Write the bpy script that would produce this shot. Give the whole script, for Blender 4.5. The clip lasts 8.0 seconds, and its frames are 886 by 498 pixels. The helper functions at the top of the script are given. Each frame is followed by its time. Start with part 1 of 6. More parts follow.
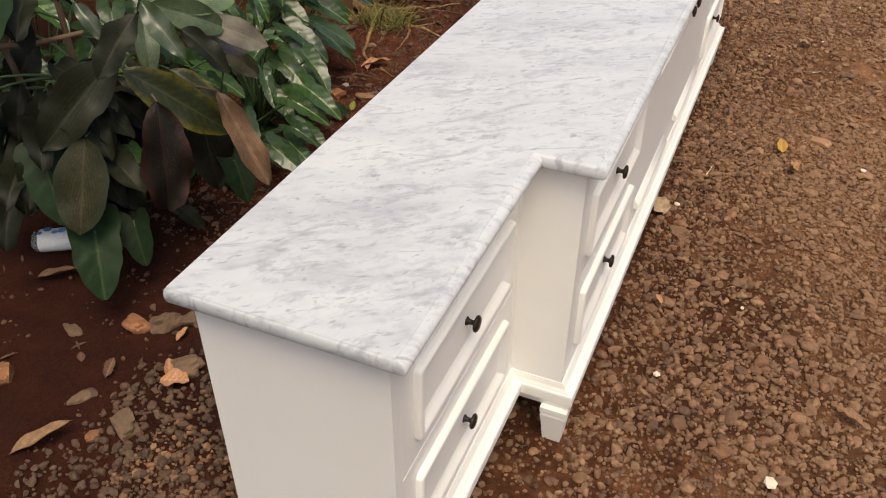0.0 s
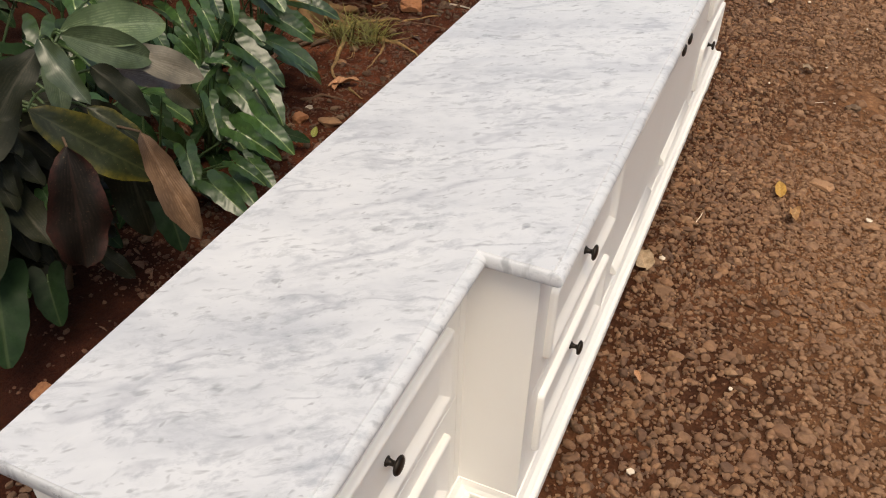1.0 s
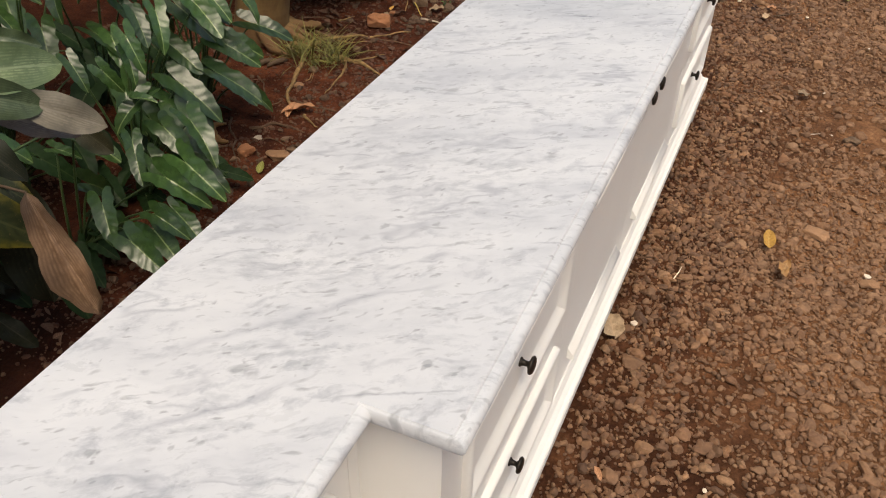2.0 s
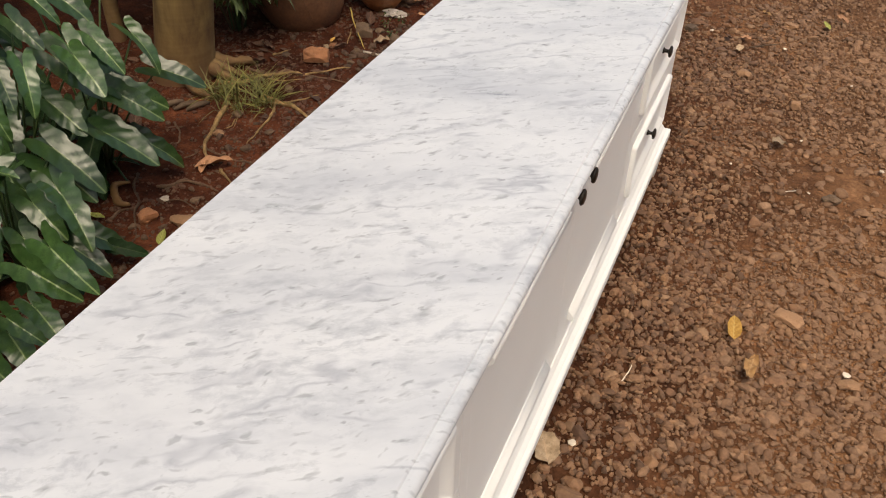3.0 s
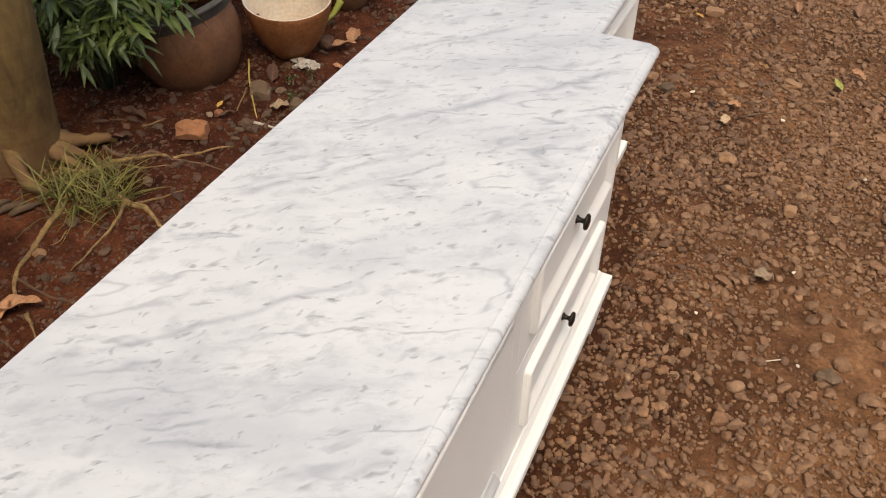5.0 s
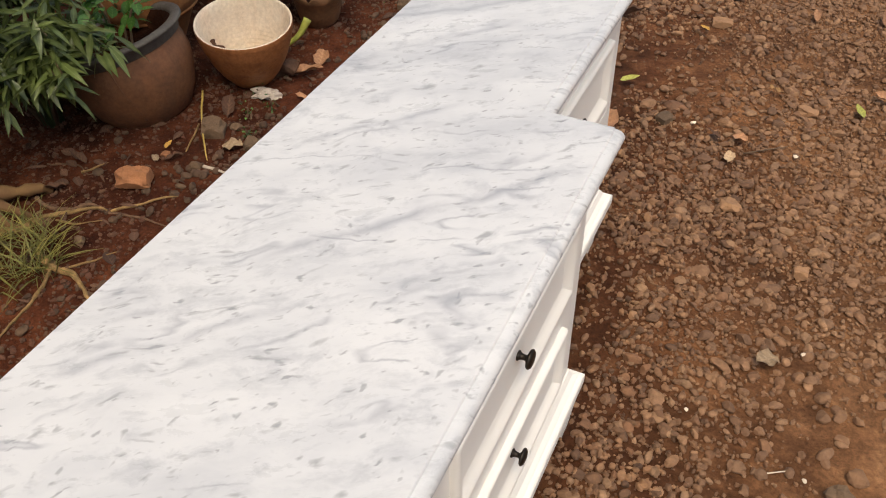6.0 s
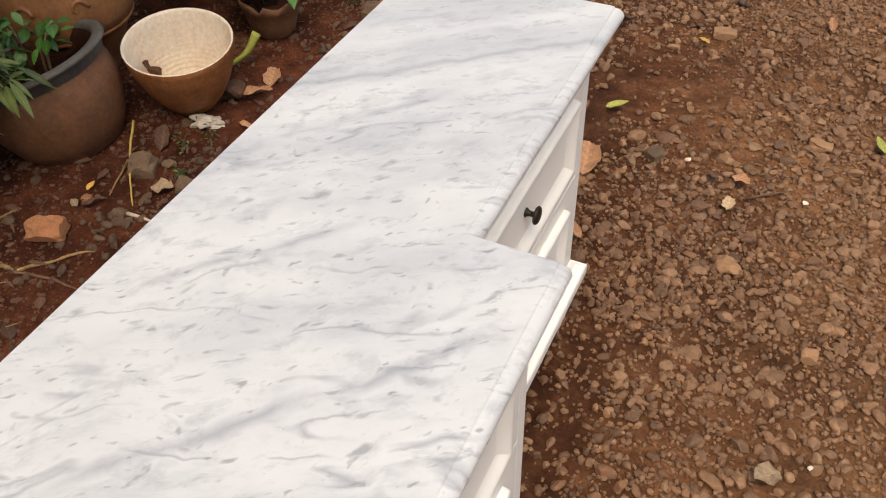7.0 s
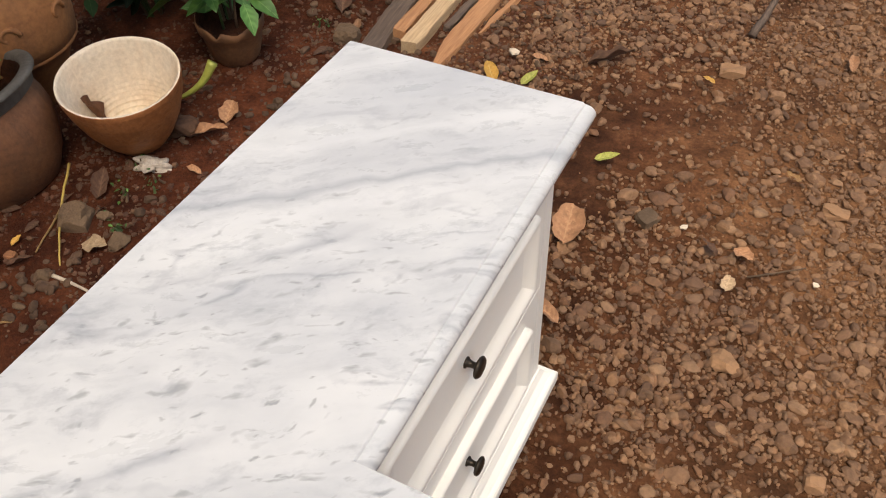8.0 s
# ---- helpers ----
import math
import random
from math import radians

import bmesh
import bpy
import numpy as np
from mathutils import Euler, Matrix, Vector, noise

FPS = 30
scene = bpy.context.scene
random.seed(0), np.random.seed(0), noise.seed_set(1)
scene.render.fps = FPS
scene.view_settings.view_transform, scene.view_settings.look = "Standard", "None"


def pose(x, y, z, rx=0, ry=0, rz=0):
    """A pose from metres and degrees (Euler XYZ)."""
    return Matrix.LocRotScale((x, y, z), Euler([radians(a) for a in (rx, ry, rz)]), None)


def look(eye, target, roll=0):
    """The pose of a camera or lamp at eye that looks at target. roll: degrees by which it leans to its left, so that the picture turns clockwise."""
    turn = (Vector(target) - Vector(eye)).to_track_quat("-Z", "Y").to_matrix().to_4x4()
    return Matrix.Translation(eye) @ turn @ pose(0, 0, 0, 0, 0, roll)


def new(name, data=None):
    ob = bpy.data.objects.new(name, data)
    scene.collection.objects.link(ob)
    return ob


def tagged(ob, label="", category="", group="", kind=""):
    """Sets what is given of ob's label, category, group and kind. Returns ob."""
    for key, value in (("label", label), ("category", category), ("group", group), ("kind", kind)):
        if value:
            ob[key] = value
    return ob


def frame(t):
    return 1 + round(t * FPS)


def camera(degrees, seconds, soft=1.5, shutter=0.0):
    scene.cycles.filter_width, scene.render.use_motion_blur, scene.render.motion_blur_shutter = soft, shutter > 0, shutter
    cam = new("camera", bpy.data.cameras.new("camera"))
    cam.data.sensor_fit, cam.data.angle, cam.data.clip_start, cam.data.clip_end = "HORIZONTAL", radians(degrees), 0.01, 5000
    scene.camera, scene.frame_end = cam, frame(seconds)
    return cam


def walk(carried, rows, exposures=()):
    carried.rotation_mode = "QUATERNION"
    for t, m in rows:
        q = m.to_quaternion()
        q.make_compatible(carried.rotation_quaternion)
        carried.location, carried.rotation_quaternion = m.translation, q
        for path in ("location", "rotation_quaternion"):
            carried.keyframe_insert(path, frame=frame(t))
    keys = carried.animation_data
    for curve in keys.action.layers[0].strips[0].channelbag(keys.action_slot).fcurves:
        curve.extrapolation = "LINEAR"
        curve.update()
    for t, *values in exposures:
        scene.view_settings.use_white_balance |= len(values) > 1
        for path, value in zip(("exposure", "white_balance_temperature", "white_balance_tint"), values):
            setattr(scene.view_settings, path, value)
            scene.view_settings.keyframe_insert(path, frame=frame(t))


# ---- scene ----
cam = camera(56.1, 8.0, soft=1.1)
PATH = [
    (0, (0.752, -0.701, 1.559), (0.123, 0.773, 0.362), 0.2),
    (0.5, (0.74, -0.503, 1.561), (0.113, 0.968, 0.36), 1.1),
    (1, (0.725, -0.345, 1.55), (0.106, 1.118, 0.335), 1.3),
    (1.5, (0.717, -0.164, 1.542), (0.089, 1.288, 0.318), 1.4),
    (2.8, (0.76, 0.388, 1.53), (0.158, 1.841, 0.294), 1.4),
    (3, (0.748, 0.496, 1.529), (0.146, 1.949, 0.294), 1.4),
    (3.5, (0.744, 0.73, 1.526), (0.126, 2.18, 0.296), 1.7),
    (4, (0.783, 0.977, 1.538), (0.155, 2.422, 0.307), 2.7),
    (4.2, (0.792, 1.069, 1.534), (0.166, 2.51, 0.297), 2.9),
    (5.3, (0.727, 1.621, 1.532), (0.102, 2.979, 0.204), -0.6),
    (5.5, (0.722, 1.71, 1.525), (0.09, 3.057, 0.188), -1.2),
    (6, (0.743, 1.904, 1.53), (0.083, 3.223, 0.179), -1.7),
    (6.5, (0.743, 2.099, 1.512), (0.071, 3.391, 0.141), -2.2),
    (7, (0.7, 2.336, 1.484), (0.038, 3.598, 0.08), -2.7),
    (7.5, (0.667, 2.53, 1.475), (0.023, 3.773, 0.046), -2.3),
    (8, (0.649, 2.703, 1.464), (-0.019, 3.921, 0.026), -2.4),
]
walk(cam, [(t, look(eye, target, roll)) for t, eye, target, roll in PATH],
     exposures=[(0.0, 0.42, 7250, 8), (1.5, 0.38, 7250, 8), (3.5, 0.40, 7250, 8), (5.5, 0.46, 7250, 8), (8.0, 0.51, 7250, 8)])

# ---------------------------------------------------------------- light
world = bpy.data.worlds.new("world")
scene.world = world
world.use_nodes = True
wn = world.node_tree.nodes
wl = world.node_tree.links
bg = wn["Background"]
sky = wn.new("ShaderNodeTexSky")
sky.sky_type = "NISHITA"
sky.sun_disc = False
sky.sun_elevation = radians(67)
sky.sun_rotation = radians(146)
sky.air_density = 1.0
sky.dust_density = 4.0
sky.ozone_density = 1.0
wl.new(sky.outputs[0], bg.inputs[0])
bg.inputs[1].default_value = 0.14

sun_data = bpy.data.lights.new("sun", "SUN")
sun_data.energy = 1.2
sun_data.angle = radians(30)
sun_data.color = (1.0, 0.90, 0.77)
sun = new("sun", sun_data)
sun.matrix_world = look((1.2, -1.75, 5.0), (0, 0, 0))


# ---------------------------------------------------------------- materials
def nodes_of(name, rough=0.6):
    m = bpy.data.materials.new(name)
    m.use_nodes = True
    nt = m.node_tree
    b = nt.nodes["Principled BSDF"]
    b.inputs["Roughness"].default_value = rough
    return m, nt, b


def node(nt, kind, ins=(), operation=""):
    n = nt.nodes.new(kind)
    if operation:
        n.operation = operation
    for k, v in ins:
        if hasattr(v, "is_linked"):
            nt.links.new(v, n.inputs[k])
        else:
            n.inputs[k].default_value = v
    return n


def ramp(nt, fac, stops):
    n = nt.nodes.new("ShaderNodeValToRGB")
    e = n.color_ramp.elements
    while len(e) < len(stops):
        e.new(0.5)
    for el, (p, c) in zip(e, stops):
        el.position = p
        el.color = (*c, 1) if len(c) == 3 else c
    nt.links.new(fac, n.inputs[0])
    return n.outputs[0]


def mix(nt, fac, a, b, how="MIX"):
    n = nt.nodes.new("ShaderNodeMix")
    n.data_type = "RGBA"
    n.blend_type = how
    for sock, v in ((n.inputs[0], fac), (n.inputs[6], a), (n.inputs[7], b)):
        if hasattr(v, "is_linked"):
            nt.links.new(v, sock)
        else:
            sock.default_value = v if not isinstance(v, tuple) or len(v) == 4 else (*v, 1)
    return n.outputs[2]


def math_node(nt, op, a, b=0.0):
    n = nt.nodes.new("ShaderNodeMath")
    n.operation = op
    for s, v in ((n.inputs[0], a), (n.inputs[1], b)):
        if hasattr(v, "is_linked"):
            nt.links.new(v, s)
        else:
            s.default_value = v
    return n.outputs[0]


def noise_tex(nt, vec, scale, detail=4.0, rough=0.55, dist=0.0):
    n = nt.nodes.new("ShaderNodeTexNoise")
    nt.links.new(vec, n.inputs["Vector"])
    n.inputs["Scale"].default_value = scale
    n.inputs["Detail"].default_value = detail
    n.inputs["Roughness"].default_value = rough
    n.inputs["Distortion"].default_value = dist
    return n.outputs[0]


def mapped(nt, vec, scale=(1, 1, 1), rot=0.0, loc=(0, 0, 0)):
    n = nt.nodes.new("ShaderNodeMapping")
    nt.links.new(vec, n.inputs[0])
    n.inputs["Scale"].default_value = scale
    n.inputs["Rotation"].default_value = (0, 0, rot)
    n.inputs["Location"].default_value = loc
    return n.outputs[0]


def bumped(nt, b, height, strength=0.3, dist=0.01):
    n = nt.nodes.new("ShaderNodeBump")
    n.inputs["Strength"].default_value = strength
    n.inputs["Distance"].default_value = dist
    nt.links.new(height, n.inputs["Height"])
    nt.links.new(n.outputs[0], b.inputs["Normal"])


def coords(nt, kind="Object"):
    return nt.nodes.new("ShaderNodeTexCoord").outputs[kind]


def marble_material():
    m, nt, b = nodes_of("marble", 0.3)
    co = coords(nt)
    warp = nt.nodes.new("ShaderNodeTexNoise")
    nt.links.new(co, warp.inputs["Vector"])
    warp.inputs["Scale"].default_value = 9.0
    warp.inputs["Detail"].default_value = 5.0
    off = node(nt, "ShaderNodeVectorMath", [(0, warp.outputs["Color"]), (1, (0.5, 0.5, 0.5))], operation="SUBTRACT").outputs[0]
    off2 = node(nt, "ShaderNodeVectorMath", [(0, off), (1, (0.05, 0.05, 0.05))], operation="MULTIPLY").outputs[0]
    wv = node(nt, "ShaderNodeVectorMath", [(0, co), (1, off2)], operation="ADD").outputs[0]

    def grain(turn, stretch, scale, detail, rough, shift):
        return noise_tex(nt, mapped(nt, mapped(nt, wv, (1, 1, 1), radians(-turn)), stretch, 0.0, shift), scale, detail, rough)

    # soft clouds
    col = ramp(nt, grain(34, (1.0, 2.4, 1.0), 3.2, 5.0, 0.6, (2, 5, 0)), [(0.33, (0.49, 0.507, 0.53)), (0.48, (0.585, 0.598, 0.61)), (0.64, (0.64, 0.65, 0.655))])
    # fine grey wisps, denser towards the near end
    place_y = node(nt, "ShaderNodeSeparateXYZ", [(0, co)]).outputs[1]
    dense = node(nt, "ShaderNodeMapRange", [(0, place_y), (1, 0.5), (2, 2.2), (3, 0.78), (4, 0.46)]).outputs[0]
    area = grain(34, (1.0, 1.8, 1.0), 3.4, 3.0, 0.55, (7, 2, 0))
    a1 = ramp(nt, area, [(0.38, (0.15, 0.15, 0.15)), (0.60, (1, 1, 1))])
    wisp = grain(33, (5.0, 15.0, 14.0), 2.0, 8.0, 0.72, (1, 1, 0))
    w1 = ramp(nt, wisp, [(0.50, (0, 0, 0)), (0.70, (1, 1, 1))])
    col = mix(nt, math_node(nt, "MULTIPLY", math_node(nt, "MULTIPLY", w1, a1), dense), col, (0.285, 0.308, 0.338))
    mott = ramp(nt, grain(42, (9.0, 17.0, 26.0), 2.0, 6.0, 0.65, (4, 8, 0)), [(0.54, (0, 0, 0)), (0.68, (1, 1, 1))])
    near_end = node(nt, "ShaderNodeMapRange", [(0, place_y), (1, 0.2), (2, 1.3), (3, 0.62), (4, 0.40)]).outputs[0]
    col = mix(nt, math_node(nt, "MULTIPLY", mott, near_end), col, (0.315, 0.335, 0.368))
    # short flecks lying across the drift, stronger towards the far end
    more = node(nt, "ShaderNodeMapRange", [(0, place_y), (1, 0.8), (2, 2.6), (3, 0.95), (4, 1.2)]).outputs[0]
    more = math_node(nt, "MULTIPLY", more, node(nt, "ShaderNodeMapRange", [(0, place_y), (1, 3.15), (2, 3.4), (3, 1.0), (4, 0.4)]).outputs[0])
    for k, (turn, sx, sy, lo, hi, power) in enumerate(((52, 12.0, 30.0, 0.645, 0.75, 0.52), (34, 12.0, 44.0, 0.645, 0.75, 0.58), (42, 22.0, 50.0, 0.65, 0.73, 0.6), (70, 20.0, 36.0, 0.67, 0.74, 0.5))):
        f = ramp(nt, grain(turn, (sx, sy, 9.0), 1.7, 2.5, 0.5, (3 + 5 * k, 1 + 3 * k, 0)), [(lo, (0, 0, 0)), (hi, (1, 1, 1))])
        col = mix(nt, math_node(nt, "MULTIPLY", math_node(nt, "MULTIPLY", f, power), more), col, (0.225, 0.234, 0.25))
    # thin broken veins
    for k, (turn, sx, sy, width, power) in enumerate(((30, 1.2, 7.0, 0.020, 0.52), (38, 1.6, 6.5, 0.022, 0.42))):
        n = grain(turn, (sx, sy, 2.0), 1.5, 3.0, 0.5, (11 + 4 * k, 3 * k, 0))
        d = math_node(nt, "DIVIDE", math_node(nt, "ABSOLUTE", math_node(nt, "SUBTRACT", n, 0.5)), width)
        v = node(nt, "ShaderNodeClamp", [(0, math_node(nt, "SUBTRACT", 1.0, d))]).outputs[0]
        broken = ramp(nt, grain(turn, (5.0, 5.0, 5.0), 1.6, 3.0, 0.6, (2 * k, 9, 0)), [(0.50, (0, 0, 0)), (0.60, (1, 1, 1))])
        col = mix(nt, math_node(nt, "MULTIPLY", math_node(nt, "MULTIPLY", math_node(nt, "MULTIPLY", v, broken), power), more), col, (0.26, 0.275, 0.315))
    # the long drawn-out bands near the far end
    sep = node(nt, "ShaderNodeSeparateXYZ", [(0, mapped(nt, wv, (1, 1, 1), radians(-39)))])
    for place, half, power, tone in ((2.480, 0.009, 0.55, (0.25, 0.27, 0.31)), (2.486, 0.03, 0.35, (0.36, 0.38, 0.42)), (2.53, 0.035, 0.30, (0.40, 0.42, 0.46)), (2.572, 0.020, 0.6, (0.652, 0.662, 0.676)), (2.655, 0.055, 0.35, (0.42, 0.44, 0.48)), (2.73, 0.018, 0.5, (0.645, 0.655, 0.67)), (2.445, 0.016, 0.5, (0.645, 0.655, 0.67))):
        d = math_node(nt, "ABSOLUTE", math_node(nt, "SUBTRACT", sep.outputs[1], place))
        w = node(nt, "ShaderNodeClamp", [(0, math_node(nt, "SUBTRACT", 1.0, math_node(nt, "DIVIDE", d, half)))]).outputs[0]
        col = mix(nt, math_node(nt, "MULTIPLY", w, power), col, tone)
    # single drawn-out veins: place across the drift, half width, start and end along it
    drift = node(nt, "ShaderNodeSeparateXYZ", [(0, mapped(nt, wv, (1, 1, 1), radians(-48)))])
    crumble = ramp(nt, grain(48, (6.0, 14.0, 6.0), 2.0, 4.0, 0.6, (5, 5, 0)), [(0.36, (0.15, 0.15, 0.15)), (0.56, (1, 1, 1))])
    for place, half, start, end, power in ((1.568, 0.013, 1.96, 2.50, 0.62), (1.468, 0.012, 1.68, 2.02, 0.55), (1.530, 0.009, 1.76, 1.90, 0.55), (0.62, 0.010, 0.90, 1.25, 0.5),
                                           (0.30, 0.011, 0.50, 0.85, 0.55), (0.18, 0.009, 0.42, 0.66, 0.5), (0.96, 0.010, 1.15, 1.60, 0.45), (1.22, 0.009, 1.45, 1.85, 0.45), (1.80, 0.010, 2.05, 2.40, 0.5), (2.02, 0.012, 2.30, 2.62, 0.5)):
        d = math_node(nt, "ABSOLUTE", math_node(nt, "SUBTRACT", drift.outputs[1], place))
        w = node(nt, "ShaderNodeClamp", [(0, math_node(nt, "SUBTRACT", 1.0, math_node(nt, "DIVIDE", d, half)))]).outputs[0]
        a = node(nt, "ShaderNodeMapRange", [(0, drift.outputs[0]), (1, start), (2, start + 0.08)]).outputs[0]
        e = node(nt, "ShaderNodeMapRange", [(0, drift.outputs[0]), (1, end), (2, end - 0.08)]).outputs[0]
        w = math_node(nt, "MULTIPLY", math_node(nt, "MULTIPLY", w, crumble), math_node(nt, "MULTIPLY", a, e))
        col = mix(nt, math_node(nt, "MULTIPLY", w, power), col, (0.24, 0.255, 0.30))
    nt.links.new(col, b.inputs["Base Color"])
    r = ramp(nt, wisp, [(0.3, (0.24, 0.24, 0.24)), (0.7, (0.38, 0.38, 0.38))])
    nt.links.new(r, b.inputs["Roughness"])
    return m


def paint_material():
    m, nt, b = nodes_of("cream_paint", 0.38)
    co = coords(nt)
    n1 = noise_tex(nt, co, 3.0, 4.0)
    col = ramp(nt, n1, [(0.3, (0.84, 0.818, 0.762)), (0.7, (0.875, 0.855, 0.806))])
    nt.links.new(col, b.inputs["Base Color"])
    bumped(nt, b, noise_tex(nt, mapped(nt, co, (30, 90, 30)), 4.0, 3.0), 0.06, 0.002)
    return m


def plain(name, c, rough=0.6, var=0.25, scale=12.0, bump=0.2, dist=0.004, metal=0.0, c2=None):
    m, nt, b = nodes_of(name, rough)
    co = coords(nt)
    n1 = noise_tex(nt, co, scale, 6.0, 0.6)
    n2 = noise_tex(nt, co, scale * 6, 4.0, 0.6)
    lo = tuple(v * (1 - var) for v in c)
    hi = c2 if c2 else tuple(min(1, v * (1 + var)) for v in c)
    col = ramp(nt, n1, [(0.32, lo), (0.68, hi)])
    col = mix(nt, 0.35, col, ramp(nt, n2, [(0.35, lo), (0.7, hi)]))
    info = nt.nodes.new("ShaderNodeObjectInfo")
    hsv = nt.nodes.new("ShaderNodeHueSaturation")
    nt.links.new(col, hsv.inputs["Color"])
    nt.links.new(math_node(nt, "MULTIPLY_ADD", info.outputs["Random"], 0.5), hsv.inputs["Value"])
    hsv.inputs["Value"].links[0].from_node.inputs[2].default_value = 0.75
    nt.links.new(hsv.outputs[0], b.inputs["Base Color"])
    b.inputs["Metallic"].default_value = metal
    bumped(nt, b, n2, bump, dist)
    return m


def soil_material():
    m, nt, b = nodes_of("soil", 0.9)
    b.inputs["Specular IOR Level"].default_value = 0.15
    co = coords(nt)
    big = noise_tex(nt, co, 1.3, 5.0, 0.6, 0.4)
    mid = noise_tex(nt, co, 11.0, 8.0, 0.68)
    grit = noise_tex(nt, co, 95.0, 6.0, 0.7)
    red = ramp(nt, mid, [(0.28, (0.027, 0.0078, 0.0038)), (0.5, (0.086, 0.0265, 0.0122)), (0.75, (0.17, 0.060, 0.028))])
    dry = ramp(nt, mid, [(0.28, (0.032, 0.012, 0.0055)), (0.5, (0.098, 0.039, 0.0178)), (0.78, (0.24, 0.115, 0.056))])
    sep = node(nt, "ShaderNodeSeparateXYZ", [(0, co)])
    # bare red bed under the plants, drier yard on the other side of the cabinet
    side = math_node(nt, "ADD", sep.outputs[0], math_node(nt, "MULTIPLY", math_node(nt, "SUBTRACT", big, 0.5), 1.0))
    side = math_node(nt, "ADD", side, math_node(nt, "MULTIPLY", math_node(nt, "MAXIMUM", math_node(nt, "SUBTRACT", sep.outputs[1], 3.4), 0.0), 0.42))
    # shade over the near-left bed, put into the soil as a darker red
    darkened = math_node(nt, "ADD", math_node(nt, "ADD", math_node(nt, "MULTIPLY", sep.outputs[1], 0.9), math_node(nt, "MULTIPLY", sep.outputs[0], 0.75)), math_node(nt, "MULTIPLY", big, 0.8))
    bed_shade = node(nt, "ShaderNodeMapRange", [(0, darkened), (1, 0.95), (2, 0.45), (3, 0.0), (4, 0.88)]).outputs[0]
    red = mix(nt, bed_shade, red, (0.023, 0.0064, 0.0030))
    f = node(nt, "ShaderNodeMapRange", [(0, side), (1, -0.4), (2, 0.5)]).outputs[0]
    col = mix(nt, f, red, dry)
    # paler away from the cabinet: dust, and the brighter light there put in colour
    out = math_node(nt, "ADD", math_node(nt, "ADD", sep.outputs[0], math_node(nt, "MULTIPLY", sep.outputs[1], 0.12)), math_node(nt, "MULTIPLY", big, 0.9))
    dusty = ramp(nt, mid, [(0.28, (0.080, 0.038, 0.018)), (0.5, (0.190, 0.096, 0.047)), (0.78, (0.32, 0.177, 0.092))])
    col = mix(nt, node(nt, "ShaderNodeMapRange", [(0, out), (1, 1.3), (2, 1.95)]).outputs[0], col, dusty)
    patch = ramp(nt, big, [(0.40, (0.62, 0.58, 0.56)), (0.62, (1.15, 1.08, 1.0))])
    col = mix(nt, 1.0, col, patch, "MULTIPLY")
    col = mix(nt, 0.55, col, mix(nt, 1.0, col, ramp(nt, grit, [(0.33, (0.45, 0.45, 0.45)), (0.66, (1.6, 1.6, 1.6))]), "MULTIPLY"))
    nt.links.new(col, b.inputs["Base Color"])
    h = math_node(nt, "ADD", math_node(nt, "MULTIPLY", mid, 1.0), math_node(nt, "MULTIPLY", grit, 0.35))
    bumped(nt, b, h, 0.9, 0.02)
    return m


def stone_material(name, tones, rough=0.85, dusty=0.0):
    """Colour by piece: island for joined pieces, object for single ones; dust on the trodden side of the yard, paler
    also for its brighter light.
    """
    m, nt, b = nodes_of(name, rough)
    co = coords(nt)
    geo = nt.nodes.new("ShaderNodeNewGeometry")
    info = nt.nodes.new("ShaderNodeObjectInfo")
    rnd = math_node(nt, "FRACT", math_node(nt, "ADD", geo.outputs["Random Per Island"], info.outputs["Random"]))
    stops = [(i / (len(tones) - 1), c) for i, c in enumerate(tones)]
    col = ramp(nt, rnd, stops)
    n1 = noise_tex(nt, co, 60.0, 5.0, 0.65)
    col = mix(nt, 1.0, col, ramp(nt, n1, [(0.3, (0.6, 0.57, 0.55)), (0.7, (1.25, 1.2, 1.15))]), "MULTIPLY")
    dust = noise_tex(nt, co, 5.0, 4.0, 0.6)
    col = mix(nt, ramp(nt, dust, [(0.35, (0.0, 0.0, 0.0)), (0.65, (0.45, 0.45, 0.45))]), col, (0.15, 0.08, 0.048))
    if dusty:
        sep = node(nt, "ShaderNodeSeparateXYZ", [(0, co)])
        out = math_node(nt, "ADD", math_node(nt, "ADD", sep.outputs[0], math_node(nt, "MULTIPLY", sep.outputs[1], 0.06)), math_node(nt, "MULTIPLY", noise_tex(nt, co, 1.6, 4.0, 0.6), 0.8))
        f = node(nt, "ShaderNodeMapRange", [(0, out), (1, 1.2), (2, 1.85), (3, 0.0), (4, dusty)]).outputs[0]
        col = mix(nt, f, col, ramp(nt, n1, [(0.3, (0.19, 0.098, 0.048)), (0.7, (0.33, 0.185, 0.096))]))
    nt.links.new(col, b.inputs["Base Color"])
    bumped(nt, b, n1, 0.5, 0.004)
    return m


